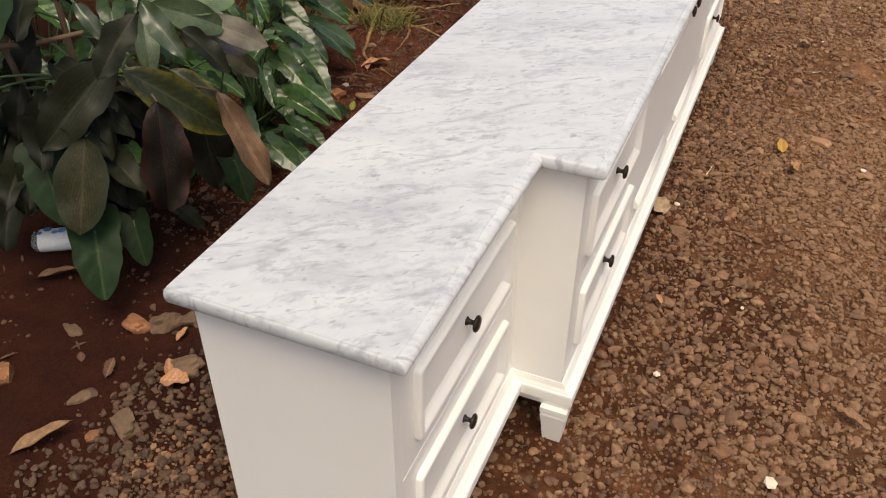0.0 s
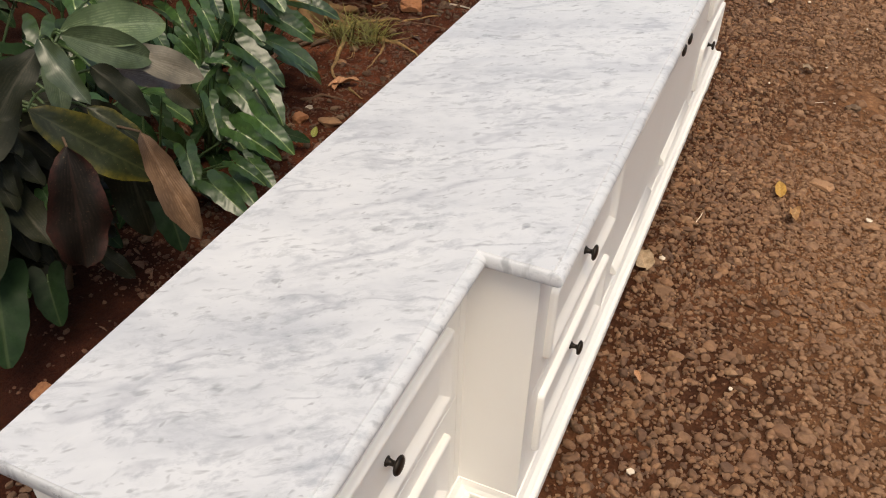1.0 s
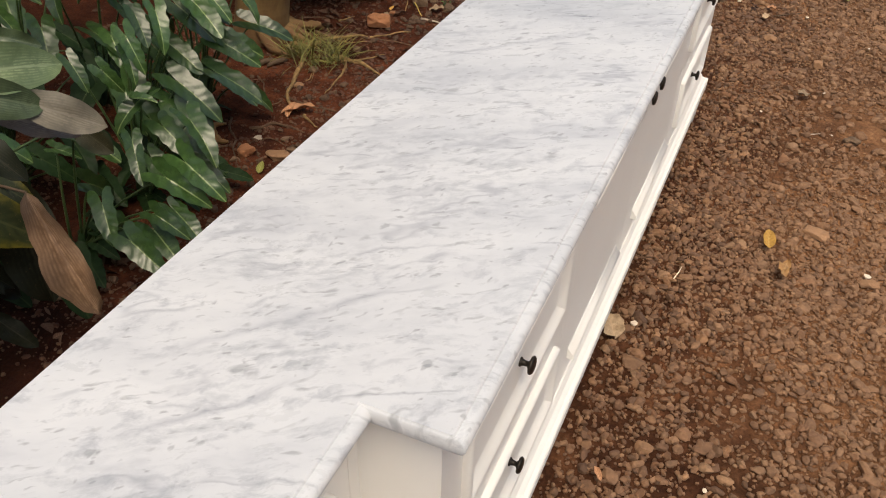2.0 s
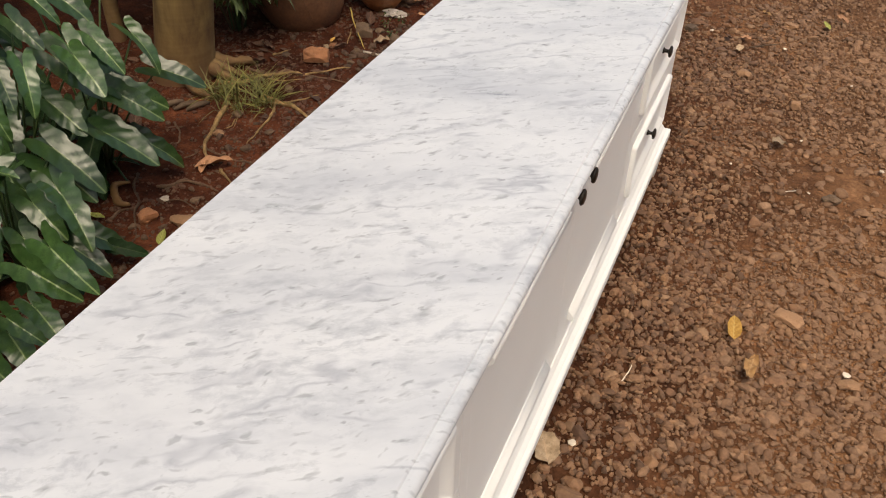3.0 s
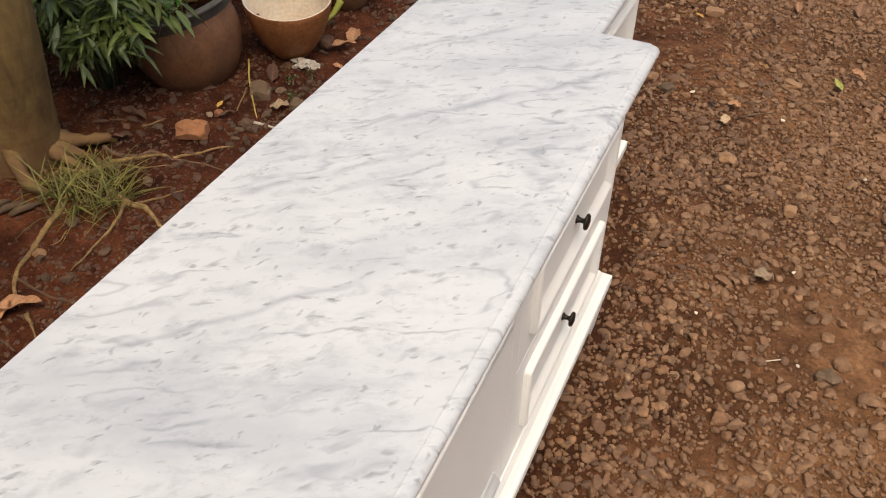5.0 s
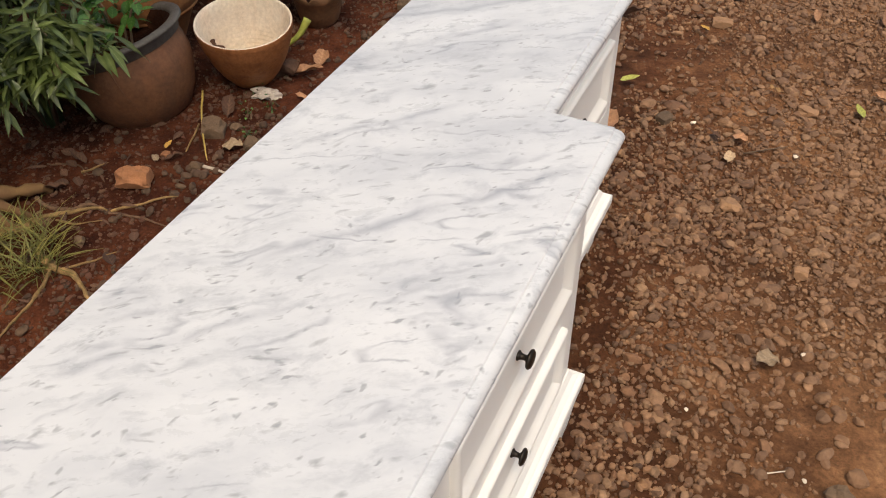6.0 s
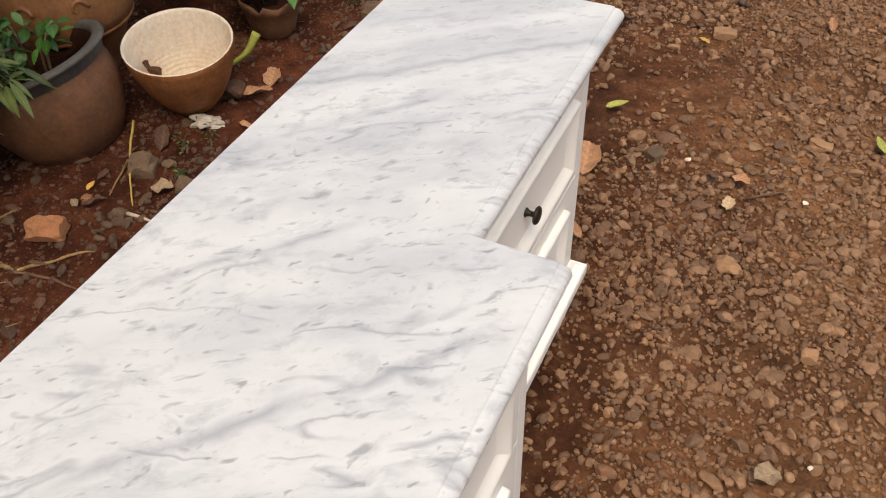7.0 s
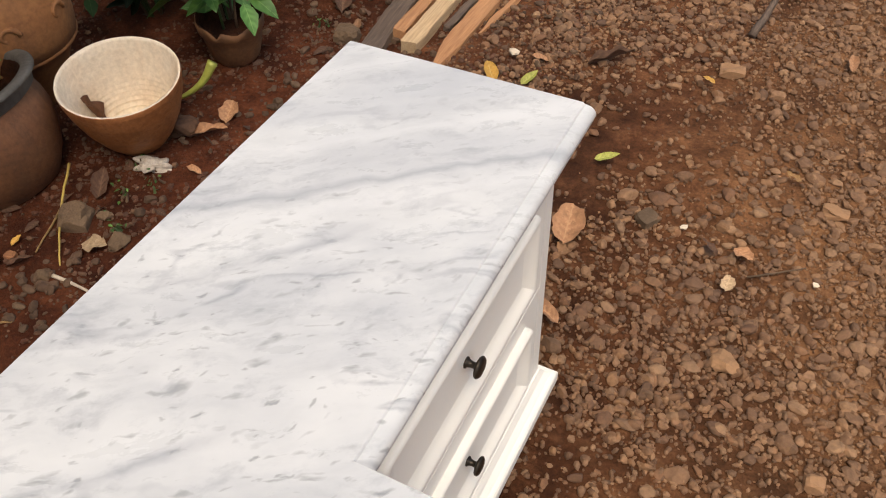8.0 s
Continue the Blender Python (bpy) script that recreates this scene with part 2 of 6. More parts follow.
def leaf_material(name, base, pale, rib, edge=None, rough=0.35, vein=26.0, spots=0.0, relief=0.35, shine=0.5, slant=0.22):
    """A leaf with midrib, side veins and pale marbling between them, in the leaf's own u across and v along."""
    m, nt, b = nodes_of(name, rough)
    uv = coords(nt, "UV")
    info = nt.nodes.new("ShaderNodeObjectInfo")
    geo = nt.nodes.new("ShaderNodeNewGeometry")
    rnd = math_node(nt, "FRACT", math_node(nt, "ADD", info.outputs["Random"], geo.outputs["Random Per Island"]))
    co = coords(nt)
    sep = node(nt, "ShaderNodeSeparateXYZ", [(0, uv)])
    u = math_node(nt, "ABSOLUTE", math_node(nt, "MULTIPLY_ADD", sep.outputs[0], 2.0))
    u.node.inputs[0].links[0].from_node.inputs[2].default_value = -1.0
    v = sep.outputs[1]
    shift = node(nt, "ShaderNodeVectorMath", [(0, co), (1, rnd)], operation="ADD").outputs[0]
    n1 = noise_tex(nt, shift, 18.0, 4.0, 0.6)
    # side veins slant from the rib to the edge
    ph = math_node(nt, "SUBTRACT", math_node(nt, "MULTIPLY", v, vein), math_node(nt, "MULTIPLY", u, vein * slant))
    ph = math_node(nt, "ADD", ph, math_node(nt, "MULTIPLY", n1, 2.2))
    wave = math_node(nt, "MULTIPLY_ADD", math_node(nt, "SINE", math_node(nt, "MULTIPLY", ph, 2.4)), 0.5)
    wave.node.inputs[2].default_value = 0.5
    mid = ramp(nt, u, [(0.0, (1, 1, 1)), (0.75, (0.35, 0.35, 0.35)), (1.0, (0, 0, 0))])
    amt = math_node(nt, "MULTIPLY", math_node(nt, "MULTIPLY", wave, mid), ramp(nt, n1, [(0.38, (0, 0, 0)), (0.58, (1, 1, 1))]))
    lo = tuple(c * 0.6 for c in base)
    body = ramp(nt, noise_tex(nt, shift, 7.0, 5.0, 0.6), [(0.3, lo), (0.7, base)])
    col = mix(nt, amt, body, pale)
    if edge:
        e = math_node(nt, "MULTIPLY", ramp(nt, u, [(0.55, (0, 0, 0)), (1.0, (1, 1, 1))]), ramp(nt, n1, [(0.35, (0.2, 0.2, 0.2)), (0.6, (1, 1, 1))]))
        col = mix(nt, e, col, edge)
    ribm = ramp(nt, u, [(0.03, (1, 1, 1)), (0.07, (0, 0, 0))])
    col = mix(nt, math_node(nt, "MULTIPLY", ribm, 0.7), col, rib)
    if spots:
        sp = ramp(nt, noise_tex(nt, shift, 55.0, 2.0), [(0.64, (0, 0, 0)), (0.72, (1, 1, 1))])
        col = mix(nt, math_node(nt, "MULTIPLY", sp, spots), col, (0.20, 0.13, 0.06))
    hsv = nt.nodes.new("ShaderNodeHueSaturation")
    nt.links.new(col, hsv.inputs["Color"])
    val = math_node(nt, "MULTIPLY_ADD", rnd, 0.7)
    val.node.inputs[2].default_value = 0.65
    nt.links.new(val, hsv.inputs["Value"])
    nt.links.new(hsv.outputs[0], b.inputs["Base Color"])
    b.inputs["Subsurface Weight"].default_value = 0.0
    b.inputs["Specular IOR Level"].default_value = shine
    soft = noise_tex(nt, shift, 9.0, 1.5, 0.4)
    bumped(nt, b, math_node(nt, "ADD", math_node(nt, "MULTIPLY", wave, 0.12), soft), relief, 0.006)
    return m


def wood_material(name, a, c, ring=9.0):
    m, nt, b = nodes_of(name, 0.75)
    co = coords(nt)
    g = noise_tex(nt, mapped(nt, co, (22, 1.4, 22)), ring * 0.25, 6.0, 0.65, 0.6)
    k = noise_tex(nt, mapped(nt, co, (90, 5, 90)), 2.0, 4.0)
    col = ramp(nt, g, [(0.3, a), (0.7, c)])
    col = mix(nt, 0.35, col, ramp(nt, k, [(0.35, tuple(x * 0.5 for x in a)), (0.65, c)]))
    nt.links.new(col, b.inputs["Base Color"])
    bumped(nt, b, k, 0.5, 0.004)
    return m


def bark_material():
    m, nt, b = nodes_of("bark", 0.85)
    co = coords(nt)
    g = noise_tex(nt, mapped(nt, co, (5, 5, 1.6)), 2.2, 6.0, 0.65, 0.5)
    r = noise_tex(nt, mapped(nt, co, (2, 2, 40)), 1.4, 3.0, 0.5)
    col = ramp(nt, g, [(0.28, (0.075, 0.037, 0.012)), (0.55, (0.22, 0.134, 0.042)), (0.78, (0.35, 0.235, 0.082))])
    sep = node(nt, "ShaderNodeSeparateXYZ", [(0, co)])
    splash = node(nt, "ShaderNodeMapRange", [(0, math_node(nt, "ADD", sep.outputs[2], math_node(nt, "MULTIPLY", g, 0.25))), (1, 0.32), (2, 0.05)]).outputs[0]
    col = mix(nt, math_node(nt, "MULTIPLY", splash, 0.75), col, (0.16, 0.072, 0.034))
    col = mix(nt, 0.12, col, ramp(nt, r, [(0.4, (0.05, 0.03, 0.012)), (0.6, (0.2, 0.15, 0.07))]))
    nt.links.new(col, b.inputs["Base Color"])
    bumped(nt, b, math_node(nt, "ADD", g, math_node(nt, "MULTIPLY", r, 0.12)), 0.5, 0.012)
    return m


def clay_material(name, a, c, stain, rough=0.7):
    m, nt, b = nodes_of(name, rough)
    co = coords(nt)
    g = noise_tex(nt, mapped(nt, co, (1, 1, 1.6)), 7.0, 6.0, 0.65, 0.3)
    s = noise_tex(nt, mapped(nt, co, (3, 3, 0.9)), 3.0, 5.0, 0.65)
    sp = noise_tex(nt, co, 70.0, 4.0, 0.6)
    col = ramp(nt, g, [(0.3, a), (0.7, c)])
    col = mix(nt, ramp(nt, s, [(0.45, (0, 0, 0)), (0.7, (0.8, 0.8, 0.8))]), col, stain)
    col = mix(nt, 0.3, col, ramp(nt, sp, [(0.35, tuple(x * 0.5 for x in a)), (0.65, c)]))
    nt.links.new(col, b.inputs["Base Color"])
    bumped(nt, b, math_node(nt, "ADD", sp, g), 0.35, 0.006)
    return m


def clear_plastic_material():
    m, nt, b = nodes_of("clear_plastic", 0.12)
    b.inputs["Base Color"].default_value = (0.9, 0.92, 0.93, 1)
    b.inputs["Transmission Weight"].default_value = 0.85
    b.inputs["IOR"].default_value = 1.35
    co = coords(nt)
    bumped(nt, b, noise_tex(nt, co, 45.0, 3.0), 0.8, 0.01)
    return m


MARBLE = marble_material()
PAINT = paint_material()
KNOB = plain("bronze", (0.035, 0.028, 0.022), 0.38, 0.3, 60, 0.1, 0.001, 0.75)
SOIL = soil_material()
PEBBLE = stone_material("pebble", [(0.0833, 0.0452, 0.026), (0.2554, 0.1369, 0.0684), (0.1344, 0.0712, 0.0383), (0.33, 0.1888, 0.1008), (0.1008, 0.0548, 0.0315), (0.215, 0.104, 0.0492), (0.33, 0.2026, 0.1136), (0.1142, 0.063, 0.0356), (0.2822, 0.1533, 0.0752)], 0.85, 0.6)
BED_PEBBLE = stone_material("bed_pebble", [(0.040, 0.023, 0.013), (0.095, 0.058, 0.033), (0.062, 0.037, 0.022), (0.14, 0.092, 0.054)])
CLOD = stone_material("clod", [(0.055, 0.020, 0.011), (0.115, 0.043, 0.023), (0.085, 0.042, 0.025), (0.16, 0.088, 0.05)], 0.95)
BRICK = plain("broken_brick", (0.31, 0.135, 0.060), 0.9, 0.35, 25, 0.7, 0.008)
ROCK = plain("rock", (0.15, 0.094, 0.054), 0.9, 0.3, 25, 0.6, 0.006)
TAN_ROCK = plain("tan_rock", (0.29, 0.160, 0.082), 0.9, 0.2, 25, 0.5, 0.005)
PALE = plain("pale_chip", (0.62, 0.52, 0.40), 0.8, 0.15, 40, 0.3)
PHILO = leaf_material("glossy_leaf", (0.030, 0.070, 0.016), (0.056, 0.105, 0.028), (0.20, 0.26, 0.10), None, 0.30, 11.0, 0.0, 0.03, 0.55)
# dark copy of the leaf above; shade among the leaves is in its colour
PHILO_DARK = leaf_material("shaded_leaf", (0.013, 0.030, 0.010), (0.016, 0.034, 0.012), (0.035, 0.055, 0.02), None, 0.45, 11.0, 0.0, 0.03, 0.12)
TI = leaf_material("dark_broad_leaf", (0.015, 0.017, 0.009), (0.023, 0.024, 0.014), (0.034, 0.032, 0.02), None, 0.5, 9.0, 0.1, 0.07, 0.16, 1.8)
TI_GREEN = leaf_material("green_broad_leaf", (0.055, 0.080, 0.036), (0.085, 0.110, 0.055), (0.11, 0.13, 0.075), None, 0.33, 10.0, 0.1, 0.08, 0.55, 1.8)
TI_PALE = leaf_material("pale_underside_leaf", (0.165, 0.145, 0.105), (0.22, 0.19, 0.14), (0.22, 0.19, 0.145), None, 0.5, 10.0, 0.15, 0.13, 0.4, 1.8)
TI_STRAP = leaf_material("pleated_leaf", (0.11, 0.155, 0.068), (0.185, 0.23, 0.12), (0.18, 0.22, 0.12), None, 0.42, 8.0, 0.1, 0.25, 0.5, 2.6)
TI_TAN = leaf_material("faded_leaf", (0.15, 0.115, 0.092), (0.21, 0.165, 0.13), (0.20, 0.16, 0.125), None, 0.45, 10.0, 0.25, 0.13, 0.35, 1.8)
TI_MOTTLED = leaf_material("mottled_leaf", (0.026, 0.025, 0.010), (0.042, 0.036, 0.016), (0.045, 0.042, 0.02), (0.018, 0.028, 0.014), 0.5, 18.0, 0.22, 0.08, 0.14, 1.2)
TI_YELLOW = leaf_material("yellowing_leaf", (0.034, 0.045, 0.016), (0.05, 0.055, 0.02), (0.075, 0.08, 0.03), (0.17, 0.14, 0.02), 0.40, 30.0, 0.3, 0.05, 0.3)
TI_RED = leaf_material("reddish_leaf", (0.017, 0.014, 0.011), (0.028, 0.020, 0.016), (0.035, 0.02, 0.015), (0.055, 0.020, 0.015), 0.52, 12.0, 0.2, 0.14, 0.15, 1.6)
WILT = leaf_material("withered_leaf", (0.165, 0.098, 0.056), (0.245, 0.155, 0.095), (0.13, 0.078, 0.046), None, 0.62, 9.0, 0.45, 0.55, 0.3, 1.9)
TAN_FALLEN = leaf_material("pale_dry_leaf", (0.42, 0.29, 0.17), (0.52, 0.38, 0.24), (0.48, 0.33, 0.2), None, 0.7, 10.0, 0.25, 0.3)
DULL_FALLEN = leaf_material("dull_dry_leaf", (0.21, 0.115, 0.05), (0.28, 0.155, 0.07), (0.25, 0.145, 0.07), None, 0.7, 12.0, 0.3)
ORANGE_FALLEN = leaf_material("orange_fallen_leaf", (0.42, 0.22, 0.075), (0.52, 0.30, 0.12), (0.5, 0.3, 0.14), None, 0.7, 10.0, 0.25, 0.3)
BAMBOO_LEAF = leaf_material("narrow_leaf", (0.10, 0.135, 0.030), (0.165, 0.20, 0.065), (0.22, 0.26, 0.10), None, 0.36, 4.0)
HERB = leaf_material("fresh_leaf", (0.065, 0.17, 0.026), (0.095, 0.21, 0.042), (0.15, 0.26, 0.075), None, 0.45, 12.0)
GRASS = leaf_material("grass_blade", (0.15, 0.145, 0.028), (0.27, 0.205, 0.055), (0.24, 0.22, 0.07), None, 0.6, 3.0)
DRY = leaf_material("dry_leaf", (0.40, 0.20, 0.10), (0.50, 0.27, 0.14), (0.45, 0.25, 0.13), None, 0.75, 14.0, 0.3)
DRY_DARK = leaf_material("dark_dry_leaf", (0.105, 0.05, 0.028), (0.15, 0.075, 0.045), (0.16, 0.09, 0.05), None, 0.8, 14.0, 0.3)
DRY_YELLOW = leaf_material("yellow_fallen_leaf", (0.55, 0.30, 0.05), (0.62, 0.36, 0.09), (0.6, 0.42, 0.14), None, 0.65, 14.0, 0.35)
FRESH_FALLEN = leaf_material("yellow_green_leaf", (0.32, 0.33, 0.06), (0.40, 0.38, 0.10), (0.45, 0.45, 0.15), None, 0.6, 14.0, 0.3)
STALK = plain("petiole", (0.05, 0.085, 0.026), 0.5, 0.3, 20, 0.1)
BROWN_STEM = plain("brown_stem", (0.13, 0.08, 0.045), 0.8, 0.3, 30, 0.4)
ROOT = plain("root_bark", (0.30, 0.185, 0.072), 0.9, 0.55, 45, 0.8)
ROOT_DARK = plain("dark_root_bark", (0.125, 0.070, 0.038), 0.9, 0.5, 45, 0.8)
BARK = bark_material()
CLAY_DARK = clay_material("brown_clay", (0.155, 0.060, 0.025), (0.235, 0.102, 0.044), (0.085, 0.044, 0.026))
CLAY_RIM = clay_material("grey_rim", (0.075, 0.068, 0.058), (0.135, 0.122, 0.105), (0.055, 0.048, 0.040))
CLAY_RED = clay_material("terracotta", (0.26, 0.098, 0.032), (0.39, 0.17, 0.058), (0.15, 0.068, 0.032))
CLAY_OLD = clay_material("dirty_terracotta", (0.17, 0.072, 0.03), (0.27, 0.125, 0.052), (0.085, 0.048, 0.027))
BOWL_OUT = clay_material("bowl_glaze_outside", (0.34, 0.118, 0.038), (0.53, 0.222, 0.086), (0.18, 0.058, 0.022), 0.42)
BOWL_IN = clay_material("bowl_inside", (0.80, 0.67, 0.50), (0.88, 0.78, 0.635), (0.79, 0.60, 0.42))
PLANK_PALE = wood_material("pale_sawn_wood", (0.50, 0.33, 0.18), (0.62, 0.45, 0.27))
PLANK_RED = wood_material("red_sawn_wood", (0.36, 0.16, 0.07), (0.50, 0.26, 0.12))
PLANK_GREY = wood_material("weathered_wood", (0.07, 0.048, 0.035), (0.16, 0.11, 0.08))
BOTTLE = clear_plastic_material()
FILM = plain("whitish_film", (0.50, 0.43, 0.36), 0.3, 0.35, 50, 0.5)
LABEL_BLUE = plain("bottle_print", (0.10, 0.25, 0.45), 0.4, 0.1, 40, 0.0)
LABEL_WHITE = plain("bottle_wrap", (0.72, 0.72, 0.72), 0.35, 0.12, 60, 0.3)
WALL = plain("added_wall_dark", (0.10, 0.085, 0.06), 0.9, 0.4, 3, 0.5, 0.01)


# ---------------------------------------------------------------- building blocks
def part(name, bm, material, parent=None, label="", smooth=False):
    """Links a bmesh as one mesh object under a thing or a part."""
    me = bpy.data.meshes.new(name)
    bm.normal_update()
    bm.to_mesh(me)
    bm.free()
    for mat in (material if isinstance(material, (list, tuple)) else [material]):
        me.materials.append(mat)
    if smooth:
        me.polygons.foreach_set("use_smooth", [True] * len(me.polygons))
    ob = new(name, me)
    if parent:
        ob.parent = parent
    if label:
        ob["label"] = label
    return ob


def placed(name, me, parent, m=None, label=""):
    """One more object on a shared mesh."""
    ob = new(name, me)
    ob.parent = parent
    if m is not None:
        ob.matrix_basis = m
    if label:
        ob["label"] = label
    return ob


def thing(name, label, category, group="", m=None, kind=""):
    ob = tagged(new(name), label, category, group, kind)
    if m is not None:
        ob.matrix_basis = m
    return ob


def box(bm, x0, x1, y0, y1, z0, z1, bevel=0.0, segs=2):
    vs = [bm.verts.new((x, y, z)) for x in (x0, x1) for y in (y0, y1) for z in (z0, z1)]
    idx = ((0, 1, 3, 2), (4, 6, 7, 5), (0, 4, 5, 1), (2, 3, 7, 6), (0, 2, 6, 4), (1, 5, 7, 3))
    fs = [bm.faces.new([vs[i] for i in f]) for f in idx]
    if bevel:
        edges = list({e for f in fs for e in f.edges})
        bmesh.ops.bevel(bm, geom=edges, offset=bevel, segments=segs, profile=0.5, affect="EDGES")


def one_box(*a, **k):
    bm = bmesh.new()
    box(bm, *a, **k)
    return bm


def lathe(bm, profile, segs=32, wobble=0.0, mat=0, seed=0):
    """Turns (radius, z) points round the z axis."""
    rings = []
    for i, (r, z) in enumerate(profile):
        ring = []
        for k in range(segs):
            a = 2 * math.pi * k / segs
            rr = r * (1 + wobble * math.sin(a * 2 + seed) + wobble * 0.6 * math.sin(a * 3 + seed * 2 + z * 9))
            ring.append(bm.verts.new((rr * math.cos(a), rr * math.sin(a), z)))
        rings.append(ring)
    for a, b in zip(rings, rings[1:]):
        for k in range(segs):
            f = bm.faces.new((a[k], a[(k + 1) % segs], b[(k + 1) % segs], b[k]))
            f.material_index = mat
    return rings


def cap(bm, ring, flip=False):
    bm.faces.new(ring[::-1] if flip else ring)


def tube(bm, pts, radii, sides=7):
    """A closed tapering tube along points."""
    pts = [Vector(p) for p in pts]
    rings = []
    side = Vector((0.3, 0.2, 1)).normalized()
    for i, p in enumerate(pts):
        d = (pts[min(i + 1, len(pts) - 1)] - pts[max(i - 1, 0)]).normalized()
        a = d.cross(side)
        if a.length < 0.05:
            a = d.cross(Vector((1, 0, 0)))
        a.normalize()
        b = d.cross(a)
        rings.append([bm.verts.new(p + radii[i] * (math.cos(2 * math.pi * k / sides) * a + math.sin(2 * math.pi * k / sides) * b)) for k in range(sides)])
    for r0, r1 in zip(rings, rings[1:]):
        for k in range(sides):
            bm.faces.new((r0[k], r0[(k + 1) % sides], r1[(k + 1) % sides], r1[k]))
    bm.faces.new(rings[0][::-1])
    bm.faces.new(rings[-1])


def curve_pts(p0, p1, p2, n):
    """A quadratic arc."""
    a, b, c = Vector(p0), Vector(p1), Vector(p2)
    return [(1 - t) ** 2 * a + 2 * t * (1 - t) * b + t * t * c for t in (i / n for i in range(n + 1))]


def ground_z(x, y):
    """The yard lies level; the planted bed behind the cabinet is a little lower and lumpy."""
    t = min(1.0, max(0.0, (-x - 0.05) / 0.6))
    t = t * t * (3 - 2 * t)
    z = -0.05 * t
    lump = noise.noise(Vector((x * 1.7, y * 1.7, 0.3))) * 0.016 + noise.noise(Vector((x * 6, y * 6, 1.7))) * 0.006
    lump += noise.noise(Vector((x * 19, y * 19, 4.1))) * 0.0032
    near = 1.0 if (x < -0.25 or x > 0.62 or y < -0.1 or y > 3.72) else 0.25
    return z + lump * near - 0.006


# ---------------------------------------------------------------- ground
def axis(lo, hi, step, far):
    mid = list(np.arange(lo, hi + step / 2, step))
    out, d, v = [], step, hi
    while v < far:
        d *= 1.35
        v += d
        out.append(v)
    left, d, v = [], step, lo
    while v > -far:
        d *= 1.35
        v -= d
        left.append(v)
    return left[::-1] + mid + out


gx, gy = axis(-3.1, 2.6, 0.03, 300.0), axis(-0.8, 6.6, 0.03, 300.0)
verts = [(x, y, ground_z(x, y)) for y in gy for x in gx]
nx = len(gx)
faces = [(j * nx + i, j * nx + i + 1, (j + 1) * nx + i + 1, (j + 1) * nx + i) for j in range(len(gy) - 1) for i in range(nx - 1)]
me = bpy.data.meshes.new("ground")
me.from_pydata(verts, [], faces)
me.polygons.foreach_set("use_smooth", [True] * len(me.polygons))
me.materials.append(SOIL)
tagged(new("ground", me), "bare reddish-brown earth yard, gravelly and dusty", "ground", kind="structure")

# added wall beyond the view: closes this side and cuts light on the bed
bm = one_box(-3.5, -3.3, -4.0, 9.0, -0.2, 2.2, bevel=0.02)
tagged(part("wall_west", bm, WALL), "plain dark wall added behind the plants to keep light off", "wall", kind="structure")



# ---------------------------------------------------------------- sideboard
X0 = 0.022            # back of the carcass
XS, XC = 0.356, 0.478  # faces of the wings and of the breakfront
Y = (0.038, 0.632, 2.988, 3.586)
Z_TOP, Z_SLAB, Z_BASE, Z_LEG = 0.778, 0.749, 0.178, 0.107
RAIL_LO, RAIL_MID, RAIL_HI = 0.190, 0.444, 0.700

sideboard = thing("sideboard", "long cream-white painted wooden breakfront sideboard with drawers and doors", "sideboard")


def carcass(name, y0, y1, xf):
    """Box behind the face, with the frame that the drawers and doors sit in."""
    bm = bmesh.new()
    box(bm, X0, xf - 0.016, y0 + 0.01, y1 - 0.01, 0.13, Z_SLAB)
    for a, b in ((y0, y0 + 0.01), (y1 - 0.01, y1)):
        part("end_panel", one_box(X0, xf, a, b, 0.13, Z_SLAB), PAINT, sideboard)
    return part(name, bm, PAINT, sideboard)


def frame_bar(name, x0, x1, y0, y1, z0, z1):
    return part(name, one_box(x0, x1, y0, y1, z0, z1), PAINT, sideboard)


def knob_mesh():
    bm = bmesh.new()
    prof = [(0.0085, 0.0), (0.0085, 0.002), (0.006, 0.004), (0.0048, 0.009), (0.0048, 0.013), (0.008, 0.0155), (0.0145, 0.017),
            (0.0162, 0.019), (0.0162, 0.021), (0.0135, 0.0238), (0.007, 0.0252), (0.001, 0.0256)]
    rings = lathe(bm, prof, 20)
    cap(bm, rings[0], True)
    cap(bm, rings[-1])
    bmesh.ops.rotate(bm, verts=bm.verts, matrix=Matrix.Rotation(math.pi / 2, 3, "Y"))
    me = bpy.data.meshes.new("knob")
    bm.normal_update()
    bm.to_mesh(me)
    bm.free()
    me.polygons.foreach_set("use_smooth", [True] * len(me.polygons))
    me.materials.append(KNOB)
    return me


KNOB_MESH = knob_mesh()


def ring(bm, xf, y0, y1, z0, z1, wide=0.034, proud=0.0135):
    """A moulding round a front, its outer corners eased: a round nose outside, a long hollow slope to the panel inside."""
    prof = [(0.0, 0.0), (0.0, proud * 0.45), (0.0008, proud * 0.68), (0.0025, proud * 0.87), (0.0055, proud * 0.98), (0.0085, proud), (0.0115, proud * 0.97), (0.0145, proud * 0.86),
            (0.018, proud * 0.66), (0.022, proud * 0.43), (0.026, proud * 0.24), (0.030, proud * 0.1), (wide, 0.0)]
    loops = []
    for d, h in prof:
        r = max(0.0006, 0.011 - d)
        loop = []
        for cy, cz, start in ((y0, z0, 180), (y1, z0, 270), (y1, z1, 0), (y0, z1, 90)):
            oy, oz = (cy + d + r, cy - d - r)[cy == y1], (cz + d + r, cz - d - r)[cz == z1]
            for k in range(4):
                a = radians(start + 30 * k)
                loop.append(bm.verts.new((xf + h, oy + r * math.cos(a), oz + r * math.sin(a))))
        loops.append(loop)
    n = len(loops[0])
    for a, b in zip(loops, loops[1:]):
        for k in range(n):
            bm.faces.new((a[k], a[(k + 1) % n], b[(k + 1) % n], b[k])).smooth = True


